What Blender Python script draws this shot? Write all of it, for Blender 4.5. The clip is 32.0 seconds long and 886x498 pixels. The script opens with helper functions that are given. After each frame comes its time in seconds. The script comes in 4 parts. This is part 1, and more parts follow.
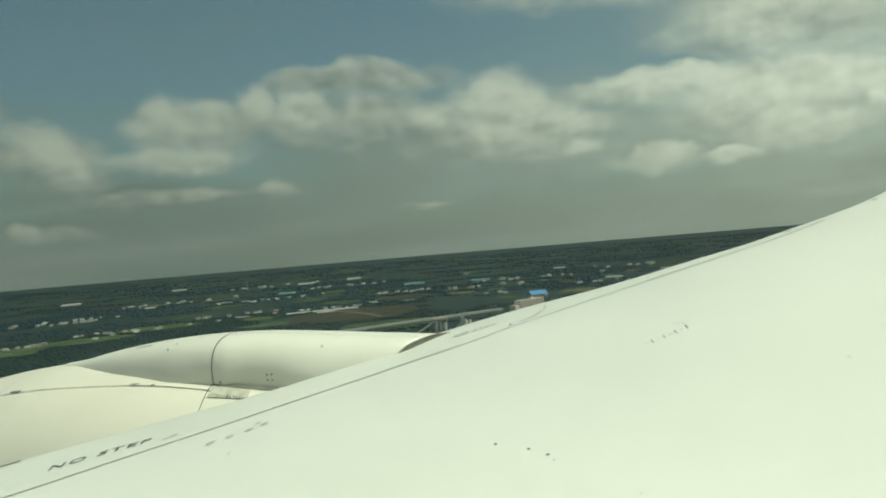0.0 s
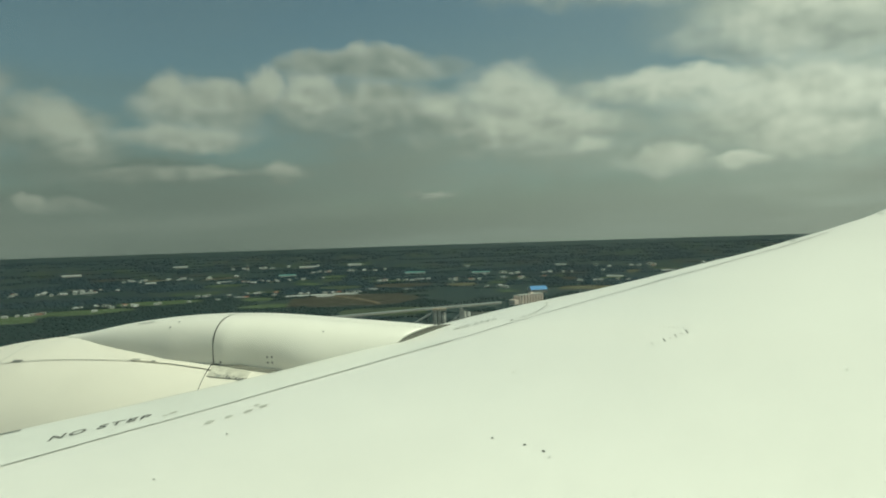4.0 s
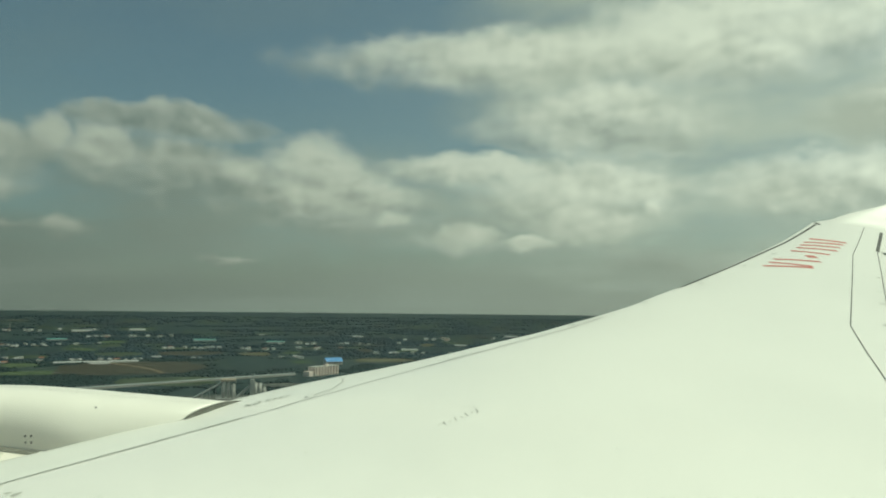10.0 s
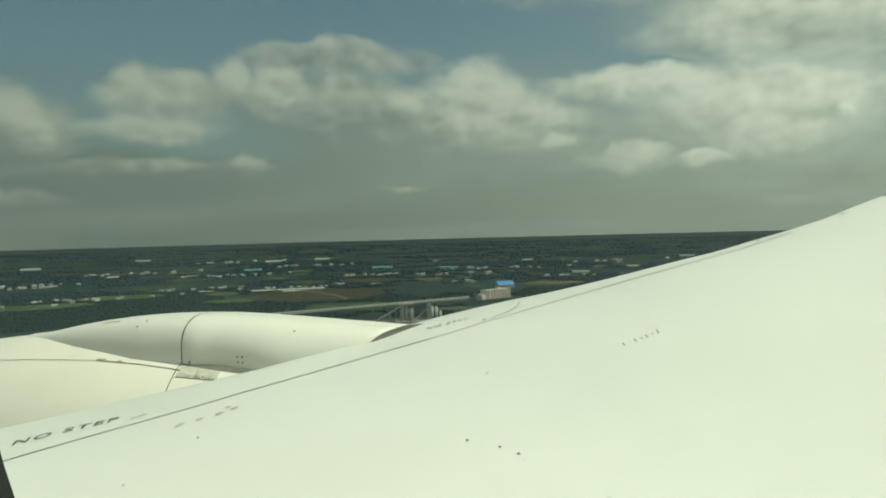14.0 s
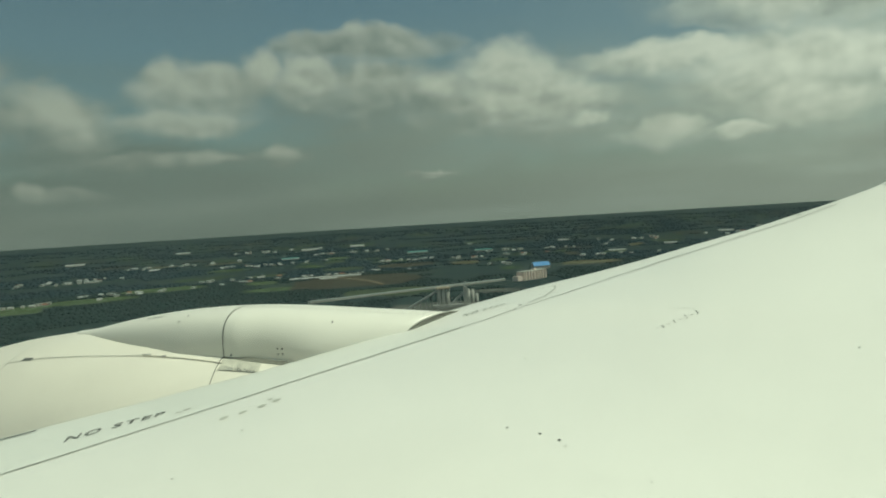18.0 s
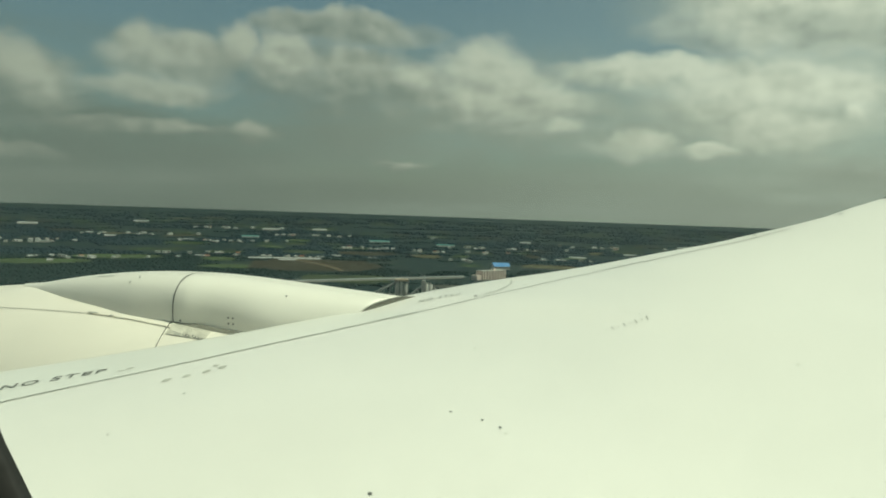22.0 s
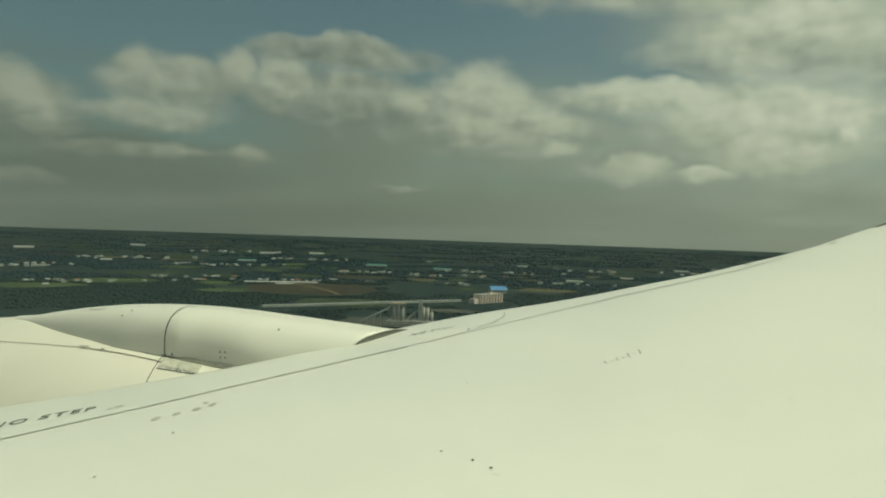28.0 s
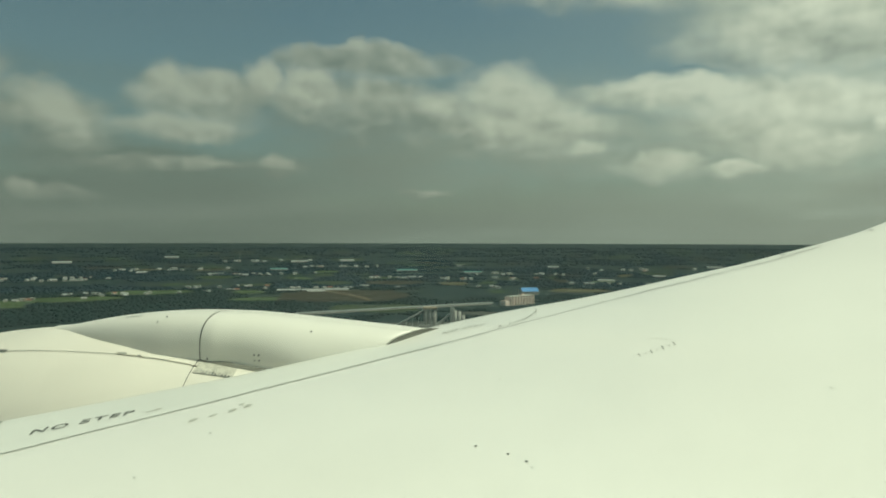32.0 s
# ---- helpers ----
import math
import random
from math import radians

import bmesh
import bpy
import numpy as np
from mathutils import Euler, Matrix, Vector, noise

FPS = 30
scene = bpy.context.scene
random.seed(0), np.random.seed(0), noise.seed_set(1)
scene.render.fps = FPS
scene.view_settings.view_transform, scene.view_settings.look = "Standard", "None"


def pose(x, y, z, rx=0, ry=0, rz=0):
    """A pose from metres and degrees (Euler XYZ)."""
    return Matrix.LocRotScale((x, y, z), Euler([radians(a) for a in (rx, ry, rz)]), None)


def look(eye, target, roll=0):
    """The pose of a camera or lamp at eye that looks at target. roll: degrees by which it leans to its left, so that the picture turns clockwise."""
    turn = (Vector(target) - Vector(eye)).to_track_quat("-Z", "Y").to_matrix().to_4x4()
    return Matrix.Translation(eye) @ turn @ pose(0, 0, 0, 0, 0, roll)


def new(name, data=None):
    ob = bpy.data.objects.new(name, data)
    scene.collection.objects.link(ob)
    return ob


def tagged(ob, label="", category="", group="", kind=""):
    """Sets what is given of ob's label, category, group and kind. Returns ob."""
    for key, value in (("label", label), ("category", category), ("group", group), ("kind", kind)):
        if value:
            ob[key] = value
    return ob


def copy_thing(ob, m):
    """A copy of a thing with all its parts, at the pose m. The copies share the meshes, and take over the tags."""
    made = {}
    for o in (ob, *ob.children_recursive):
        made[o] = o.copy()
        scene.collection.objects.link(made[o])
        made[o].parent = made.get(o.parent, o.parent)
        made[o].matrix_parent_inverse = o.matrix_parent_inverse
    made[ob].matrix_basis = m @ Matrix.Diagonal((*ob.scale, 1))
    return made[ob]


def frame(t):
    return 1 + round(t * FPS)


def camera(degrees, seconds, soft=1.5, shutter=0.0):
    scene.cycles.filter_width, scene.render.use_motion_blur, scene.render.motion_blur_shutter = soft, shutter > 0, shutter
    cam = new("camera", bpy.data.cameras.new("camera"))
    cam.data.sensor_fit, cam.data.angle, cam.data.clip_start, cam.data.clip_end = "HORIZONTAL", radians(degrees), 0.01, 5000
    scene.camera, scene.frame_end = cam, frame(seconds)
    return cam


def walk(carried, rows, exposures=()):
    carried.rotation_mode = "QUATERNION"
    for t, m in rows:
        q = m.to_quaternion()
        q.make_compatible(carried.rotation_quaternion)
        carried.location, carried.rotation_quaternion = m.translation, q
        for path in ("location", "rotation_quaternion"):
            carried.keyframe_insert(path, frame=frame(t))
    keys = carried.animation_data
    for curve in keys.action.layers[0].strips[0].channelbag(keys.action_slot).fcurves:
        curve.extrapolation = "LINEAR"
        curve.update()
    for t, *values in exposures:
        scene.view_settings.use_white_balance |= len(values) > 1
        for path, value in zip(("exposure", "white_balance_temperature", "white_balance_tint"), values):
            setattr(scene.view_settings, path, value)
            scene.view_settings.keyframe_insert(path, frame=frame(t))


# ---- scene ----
PATH = [
    (0.0, 0.044, -0.032, -0.029, 89.99, 4.79, -68.88),
    (0.5, 0.007, -0.029, -0.026, 91.07, 5.60, -70.89),
    (1.0, 0.007, -0.028, -0.024, 91.23, 4.98, -72.75),
    (1.5, 0.010, -0.027, -0.027, 91.25, 3.39, -73.95),
    (2.0, -0.003, -0.026, -0.031, 90.56, 1.66, -73.73),
    (2.5, 0.001, -0.022, -0.032, 89.43, 0.96, -72.83),
    (3.0, -0.001, -0.011, -0.036, 88.41, 1.65, -70.59),
    (3.5, 0.001, -0.010, -0.023, 88.68, 1.98, -68.99),
    (5.5, 0.006, -0.028, 0.011, 90.68, 1.35, -69.50),
    (6.0, 0.015, -0.028, 0.015, 90.79, 1.30, -69.69),
    (6.5, 0.008, -0.026, 0.005, 91.05, 1.47, -70.13),
    (7.0, -0.001, -0.026, -0.001, 90.90, 1.37, -70.26),
    (7.5, -0.005, -0.025, 0.010, 90.87, 0.74, -71.04),
    (8.0, -0.002, -0.024, 0.026, 91.16, 0.12, -71.59),
    (8.5, 0.007, -0.016, 0.032, 88.47, -0.24, -71.24),
    (9.0, 0.039, -0.010, 0.043, 87.19, 0.25, -72.06),
    (9.5, 0.008, 0.001, 0.038, 91.51, 0.14, -78.34),
    (10.0, -0.003, 0.000, 0.040, 94.52, -0.59, -83.86),
    (10.5, -0.000, 0.000, 0.045, 94.93, 2.17, -88.35),
    (11.0, 0.002, 0.000, 0.047, 94.52, 3.65, -90.38),
    (11.5, 0.006, -0.000, 0.067, 92.62, 2.95, -87.34),
    (12.0, -0.002, 0.000, 0.091, 90.69, 0.71, -80.21),
    (12.5, 0.006, 0.017, 0.084, 89.43, 0.25, -74.48),
    (13.0, -0.003, 0.026, 0.080, 88.24, 1.03, -72.22),
    (13.5, -0.001, 0.034, 0.060, 88.40, 1.38, -71.54),
    (14.0, 0.006, 0.048, 0.041, 88.83, 1.49, -71.15),
    (14.5, -0.003, 0.036, 0.020, 89.41, 0.71, -70.30),
    (16.5, 0.005, 0.034, 0.000, 91.95, -2.76, -68.15),
    (17.0, 0.010, 0.051, -0.020, 89.78, 0.21, -69.35),
    (17.5, 0.012, 0.049, 0.030, 86.57, 3.32, -68.39),
    (18.0, 0.014, 0.043, 0.081, 87.68, 3.47, -68.58),
    (18.5, 0.003, 0.015, 0.080, 89.07, 2.20, -69.61),
    (19.0, 0.001, -0.015, 0.063, 89.97, 1.47, -70.84),
    (19.5, 0.013, -0.019, 0.023, 91.07, 0.63, -71.79),
    (20.0, -0.005, -0.022, -0.021, 90.75, -1.31, -72.85),
    (20.5, -0.014, -0.026, -0.027, 88.67, -2.62, -73.03),
    (21.0, -0.005, -0.030, -0.027, 87.10, -2.56, -72.94),
    (21.5, 0.002, -0.002, -0.014, 87.29, -2.13, -72.45),
    (22.0, -0.001, 0.020, -0.000, 87.18, -1.99, -71.21),
    (22.5, -0.002, 0.020, 0.010, 86.92, -1.80, -70.19),
    (23.0, -0.006, 0.023, 0.011, 86.78, -1.78, -70.23),
    (23.5, -0.005, 0.004, -0.005, 87.39, -1.98, -71.19),
    (24.0, 0.002, -0.007, -0.030, 88.05, -2.05, -71.77),
    (24.5, -0.007, 0.004, 0.006, 87.79, -0.84, -70.08),
    (25.0, -0.003, 0.023, 0.043, 88.67, 0.44, -67.22),
    (25.5, -0.002, 0.025, 0.054, 89.51, -1.11, -67.30),
    (27.5, -0.000, -0.020, 0.094, 89.12, -1.95, -70.38),
    (28.0, 0.009, -0.021, 0.105, 88.97, -1.93, -71.44),
    (28.5, -0.004, -0.022, 0.129, 89.22, -1.31, -71.52),
    (29.0, 0.001, -0.024, 0.156, 89.07, -0.77, -71.15),
    (29.5, -0.003, -0.025, 0.111, 89.40, -1.08, -71.11),
    (30.0, 0.007, -0.026, 0.072, 88.92, -0.43, -71.01),
    (30.5, -0.003, -0.027, 0.063, 89.19, 0.39, -70.77),
    (31.0, 0.027, -0.027, 0.053, 89.75, 1.51, -70.27),
    (31.5, -0.001, -0.029, 0.049, 89.62, 0.77, -69.66),
    (32.0, 0.016, -0.029, 0.045, 89.19, -0.13, -69.22),
]
FOV = 60.68
EXPOSURES = ((0.0, 0.03, 6450, -8.5), (1.0, -0.08, 6450, -8.5), (2.0, -0.06, 6450, -8.5), (3.0, -0.04, 6450, -8.5), (6.0, 0.08, 6400, -8.5), (8.0, 0.08, 6300, -8.5), (9.0, 0.00, 6350, -8.5), (10.0, 0.04, 6400, -8.5), (12.0, -0.02, 6450, -8.5), (14.0, 0.00, 6500, -8.5), (17.0, 0.12, 6450, -8.5), (18.0, -0.08, 6400, -8.5), (20.0, -0.03, 6600, -8.5), (22.0, 0.03, 6600, -8.5), (23.0, -0.06, 6600, -8.5), (24.0, -0.08, 6580, -8.5), (25.0, -0.20, 6700, -8.5), (28.0, -0.22, 6950, -8.5), (29.0, -0.36, 6800, -8.5), (30.0, -0.36, 6500, -8.5), (31.0, -0.08, 6500, -8.5), (32.0, 0.00, 6600, -8.5))

ALT = 170.0        # height of the cabin window over the ground

# ---------------------------------------------------------------- camera
CAM = camera(FOV, 32.0, soft=1.9)
walk(CAM, [(t, pose(x, y, z + ALT, rx, ry, rz)) for t, x, y, z, rx, ry, rz in PATH], EXPOSURES)

# ---------------------------------------------------------------- node helper
def node(nt, kind, inputs=(), **props):
    n = nt.nodes.new(kind)
    for k, v in props.items():
        setattr(n, k, v)
    for k, v in dict(inputs).items():
        s = n.inputs[k]
        if isinstance(v, bpy.types.NodeSocket):
            nt.links.new(v, s)
        else:
            s.default_value = v
    return n


def math_node(nt, op, a, b=0.0, clamp=False):
    return node(nt, "ShaderNodeMath", {0: a, 1: b}, operation=op, use_clamp=clamp).outputs[0]


def smooth(nt, x, lo, hi, a=0.0, b=1.0):
    return node(nt, "ShaderNodeMapRange", {0: x, 1: lo, 2: hi, 3: a, 4: b}, interpolation_type="SMOOTHSTEP").outputs[0]


def mixed(nt, fac, a, b, mode="MIX"):
    n = node(nt, "ShaderNodeMix", data_type="RGBA", blend_type=mode)
    for i, v in ((0, fac), (6, a), (7, b)):
        if isinstance(v, bpy.types.NodeSocket):
            nt.links.new(v, n.inputs[i])
        else:
            n.inputs[i].default_value = v if i == 0 or len(v) == 4 else (*v, 1)
    return n.outputs[2]


def noise_tex(nt, vec, scale, detail=5.0, rough=0.55, dist=0.0):
    return node(nt, "ShaderNodeTexNoise", {"Vector": vec, "Scale": scale, "Detail": detail, "Roughness": rough, "Distortion": dist}).outputs["Fac"]


# ---------------------------------------------------------------- sky
SUN_EL, SUN_AZ = 63.0, 76.0          # height; turn from outboard towards the tail

HIGH_CLOUDS = ((-0.6, 18.7, 12.6, 1.8, 0.8), (5.6, 14.3, 7.0, 2.6, 0.6), (-3.3, 10.8, 6.7, 0.9, 0.85), (4.9, 9.1, 6.7, 2.1, 0.7), 
               (-26.8, 13.1, 6.3, 1.0, 0.35), (27.0, 13.1, 6.0, 2.0, 0.0), (15.0, 19.5, 10.0, 2.6, 0.8), (33.0, 17.0, 7.0, 3.0, 0.95),
               (23.0, 9.0, 9.0, 2.0, 0.55), (43.0, 11.0, 12.0, 5.0, 0.6))
MIDDLE_CLOUDS = ((-47.9, 8.3, 3.2, 2.0, 0.75), (-41.0, 11.0, 1.7, 1.6, 1.05), (-38.3, 10.5, 4.2, 1.7, 0.7), (-34.6, 11.6, 1.3, 1.5, 1.0), (-39.3, 8.0, 3.6, 0.9, 1.0),
                 (-31.0, 10.9, 2.1, 1.5, 0.8), (-25.9, 9.8, 5.1, 2.1, 0.35), (-16.1, 10.7, 3.8, 1.9, 0.95), (-14.8, 8.5, 5.5, 2.0, 0.6), (-20.8, 9.1, 3.8, 1.8, 0.5),
                 (-10.6, 6.9, 1.2, 0.6, 0.85), (-60.0, 10.0, 8.0, 3.5, 0.6), (-80.0, 13.0, 12.0, 6.0, 0.5))
LOW_CLOUDS = ((-4.9, 5.5, 2.2, 1.1, 1.6), (0.1, 5.1, 1.5, 0.6, 0.75), (4.6, 6.8, 3.2, 1.5, 0.7), (9.3, 7.7, 0.7, 0.5, 1.05), (-49.8, 3.7, 1.1, 0.6, 0.95),
              (-47.7, 3.3, 2.0, 0.5, 0.5), (-32.8, 5.1, 1.6, 0.7, 0.45), (-22.5, 3.6, 1.7, 0.3, 0.4), (-41.5, 5.2, 5.9, 0.6, 0.3))


def build_world():
    world = bpy.data.worlds.new("sky")
    scene.world = world
    world.use_nodes = True
    nt = world.node_tree
    nt.nodes.clear()
    sky = node(nt, "ShaderNodeTexSky", sky_type="NISHITA", sun_disc=False, sun_elevation=radians(SUN_EL),
               sun_rotation=radians(90 + SUN_AZ), altitude=200.0, air_density=1.0, dust_density=2.0, ozone_density=1.0)
    blue = node(nt, "ShaderNodeVectorMath", {0: sky.outputs[0], 1: (0.062, 0.066, 0.057)}, operation="MULTIPLY").outputs[0]
    tc = node(nt, "ShaderNodeTexCoord").outputs["Generated"]
    xyz = node(nt, "ShaderNodeSeparateXYZ", {0: tc})
    x, y, z = xyz.outputs
    flat = math_node(nt, "SQRT", math_node(nt, "ADD", math_node(nt, "MULTIPLY", x, x), math_node(nt, "MULTIPLY", y, y)))
    el = math_node(nt, "ARCTAN2", z, flat)
    az = math_node(nt, "ARCTAN2", y, x)
    up = math_node(nt, "MAXIMUM", el, 0.0)
    # angular map of the clouds: flatter towards the horizon, as a deck seen from the side
    lift = math_node(nt, "POWER", math_node(nt, "ADD", up, 0.02), 0.75)

    def deck(shift_el, sx, sy, seed):
        e = math_node(nt, "ADD", lift, shift_el)
        return node(nt, "ShaderNodeCombineXYZ", {0: math_node(nt, "MULTIPLY", az, sx), 1: math_node(nt, "MULTIPLY", e, sy), 2: seed}).outputs[0]

    # heaps of cloud: az from outboard towards the tail, height, half width, half height (degrees), brightness of the crown
    def ang(sx, sy, seed):
        return node(nt, "ShaderNodeCombineXYZ", {0: math_node(nt, "MULTIPLY", az, sx), 1: math_node(nt, "MULTIPLY", el, sy), 2: seed}).outputs[0]

    spread = ang(1.0, 1.5, 2.2)
    bend = node(nt, "ShaderNodeVectorMath", {0: spread, 1: (-0.012, 0.016, 0.0)}, operation="ADD").outputs[0]

    def drift(scale, detail, seed, amount):
        """Uneven shift of the map, so that no heap keeps a plain outline."""
        n = node(nt, "ShaderNodeTexNoise", {"Vector": ang(1.0, 1.3, seed), "Scale": scale, "Detail": detail, "Roughness": 0.6}).outputs["Color"]
        n = node(nt, "ShaderNodeVectorMath", {0: n, 1: (0.5, 0.5, 0.5)}, operation="SUBTRACT").outputs[0]
        return node(nt, "ShaderNodeVectorMath", {0: n, 1: (amount, amount * 0.6, 0.0)}, operation="MULTIPLY").outputs[0]

    shift = node(nt, "ShaderNodeVectorMath", {0: drift(9.0, 3.0, 3.3, 0.075), 1: drift(34.0, 5.0, 8.7, 0.034)}, operation="ADD").outputs[0]
    sh = node(nt, "ShaderNodeSeparateXYZ", {0: shift}).outputs
    waz, wel = math_node(nt, "ADD", az, sh[0]), math_node(nt, "ADD", el, sh[1])
    here = noise_tex(nt, spread, 13.0, 7.0, 0.58)
    ragged = math_node(nt, "MULTIPLY", math_node(nt, "SUBTRACT", here, 0.5), 2.2)
    swell = math_node(nt, "SUBTRACT", noise_tex(nt, spread, 15.0, 5.0, 0.55), noise_tex(nt, bend, 15.0, 5.0, 0.55))
    knob = math_node(nt, "SUBTRACT", noise_tex(nt, ang(1.0, 1.4, 6.1), 26.0, 5.0, 0.56), 0.5)
    relief = math_node(nt, "ADD", swell, math_node(nt, "MULTIPLY", knob, 0.22))
    heap, weight, tones, highs = None, 0.0, 0.0, 0.0
    for ca, ce, wa, we, k in HIGH_CLOUDS + MIDDLE_CLOUDS + LOW_CLOUDS:
        dx = math_node(nt, "MULTIPLY", math_node(nt, "ADD", waz, radians(ca)), 1 / radians(wa))
        dy = math_node(nt, "MULTIPLY", math_node(nt, "SUBTRACT", wel, radians(ce)), 1 / radians(we))
        r2 = math_node(nt, "ADD", math_node(nt, "MULTIPLY", dx, dx), math_node(nt, "MULTIPLY", dy, dy))
        inside = math_node(nt, "SUBTRACT", 1.0, r2)
        w = math_node(nt, "EXPONENT", math_node(nt, "MULTIPLY", math_node(nt, "MAXIMUM", inside, -4.0), 2.2))
        tones = math_node(nt, "ADD", tones, math_node(nt, "MULTIPLY", w, k))
        highs = math_node(nt, "ADD", highs, math_node(nt, "MULTIPLY", w, math_node(nt, "MINIMUM", math_node(nt, "MAXIMUM", dy, -1.5), 1.5)))
        weight = math_node(nt, "ADD", weight, w)
        heap = inside if heap is None else node(nt, "ShaderNodeMath", {0: heap, 1: inside, 2: 0.3}, operation="SMOOTH_MAX").outputs[0]
    high = math_node(nt, "DIVIDE", highs, weight)
    crown = math_node(nt, "ADD", math_node(nt, "DIVIDE", tones, weight), math_node(nt, "MULTIPLY", high, 0.38))
    # crisp crowns, frayed soft bases
    soft_lo = smooth(nt, high, -0.6, 0.9, -2.2, -0.75)
    heap = node(nt, "ShaderNodeMapRange", {0: math_node(nt, "ADD", heap, ragged), 1: soft_lo, 2: 0.95, 3: 0.0, 4: 1.0}, interpolation_type="SMOOTHSTEP").outputs[0]
    crown = math_node(nt, "ADD", crown, math_node(nt, "MULTIPLY", relief, 1.9), True)
    # a thin, uneven veil between them
    streaks = noise_tex(nt, deck(0.0, 1.5, 5.5, 9.1), 1.9, 7.0, 0.56)
    aft = smooth(nt, math_node(nt, "MULTIPLY", az, -1.0), -0.85, 0.8)
    cover = math_node(nt, "MAXIMUM", smooth(nt, wel, radians(13.5), radians(8.0), 0.16, 0.95), smooth(nt, waz, radians(12.0), radians(-4.0), 0.0, 0.92))
    veil = math_node(nt, "MULTIPLY", cover, smooth(nt, streaks, 0.34, 0.62, 0.42, 1.0))
    veil = math_node(nt, "MULTIPLY", veil, smooth(nt, el, 1.0, 0.4))
    lit = mixed(nt, aft, (0.40, 0.39, 0.33), (0.98, 0.932, 0.785))
    shade = mixed(nt, aft, (0.15, 0.168, 0.150), (0.47, 0.465, 0.39))
    thin = mixed(nt, aft, (0.136, 0.158, 0.140), (0.585, 0.592, 0.50))
    out = mixed(nt, veil, blue, thin)
    out = mixed(nt, math_node(nt, "MULTIPLY", heap, smooth(nt, aft, 0.45, 0.8, 0.84, 0.77)), out, mixed(nt, crown, shade, lit))
    # the grey air low over the land
    low = smooth(nt, math_node(nt, "ADD", el, math_node(nt, "MULTIPLY", math_node(nt, "SUBTRACT", here, 0.5), 0.14)), 0.138, 0.01)
    streak = noise_tex(nt, deck(0.0, 1.6, 9.0, 5.5), 2.6, 6.0, 0.55)
    grey = mixed(nt, aft, (0.150, 0.167, 0.146), (0.31, 0.31, 0.26))
    grey = mixed(nt, smooth(nt, streak, 0.35, 0.75), grey, mixed(nt, aft, (0.19, 0.205, 0.18), (0.35, 0.365, 0.315)))
    out = mixed(nt, math_node(nt, "MULTIPLY", low, 0.84), out, grey)
    out = node(nt, "ShaderNodeVectorMath", {0: out, 1: (0.985, 1.01, 1.03)}, operation="MULTIPLY").outputs[0]
    zenith = smooth(nt, el, 0.36, 1.1, 1.0, 0.55)
    out = mixed(nt, 1.0, out, node(nt, "ShaderNodeCombineColor", {0: zenith, 1: zenith, 2: zenith}).outputs[0], "MULTIPLY")
    bg = node(nt, "ShaderNodeBackground", {"Color": out, "Strength": 1.0})
    nt.links.new(bg.outputs[0], node(nt, "ShaderNodeOutputWorld").inputs[0])


build_world()
sun = new("sun", bpy.data.lights.new("sun", "SUN"))
sun.data.energy, sun.data.angle, sun.data.color = 3.6, radians(1.2), (1.0, 0.945, 0.80)
_a, _e = radians(SUN_AZ), radians(SUN_EL)
sun.matrix_world = look((0, 0, 0), (-math.cos(_e) * math.cos(_a), math.cos(_e) * math.sin(_a), -math.sin(_e)))

# ---------------------------------------------------------------- materials
def material(name, colour, rough=0.6, metal=0.0, vary=0.12, scale=3.0, fine=40.0, bump=0.0, tint=None, island=0.0, coat=0.0, per_object=0.0, gloss=0.5):
    m = bpy.data.materials.new(name)
    m.use_nodes = True
    nt = m.node_tree
    b = nt.nodes["Principled BSDF"]
    pos = node(nt, "ShaderNodeNewGeometry")
    vec = node(nt, "ShaderNodeTexCoord").outputs["Object"]
    big, small = noise_tex(nt, vec, scale, 4.0), noise_tex(nt, vec, fine, 3.0)
    f = math_node(nt, "ADD", math_node(nt, "MULTIPLY", big, 0.65), math_node(nt, "MULTIPLY", small, 0.35))
    f = smooth(nt, f, 0.3, 0.7)
    lo = tint if tint else tuple(c * (1 - vary) for c in colour)
    hi = tuple(min(1, c * (1 + vary * 0.5)) for c in colour)
    col = mixed(nt, f, lo, hi)
    if island:
        r = pos.outputs["Random Per Island"]
        col = mixed(nt, math_node(nt, "MULTIPLY", r, island), col, tuple(c * 0.35 for c in colour))
    if per_object:
        r = node(nt, "ShaderNodeObjectInfo").outputs["Random"]
        col = mixed(nt, math_node(nt, "MULTIPLY", r, per_object), col, tuple(c * 0.4 for c in colour))
    nt.links.new(col, b.inputs["Base Color"])
    nt.links.new(smooth(nt, small, 0.2, 0.8, rough * 0.9, min(1, rough * 1.15)), b.inputs["Roughness"])
    b.inputs["Metallic"].default_value = metal
    b.inputs["Coat Weight"].default_value = coat
    b.inputs["Coat Roughness"].default_value = 0.16
    b.inputs["Specular IOR Level"].default_value = gloss
    if bump:
        bm_ = node(nt, "ShaderNodeBump", {"Strength": bump, "Distance": 0.02, "Height": small})
        nt.links.new(bm_.outputs[0], b.inputs["Normal"])
    return m


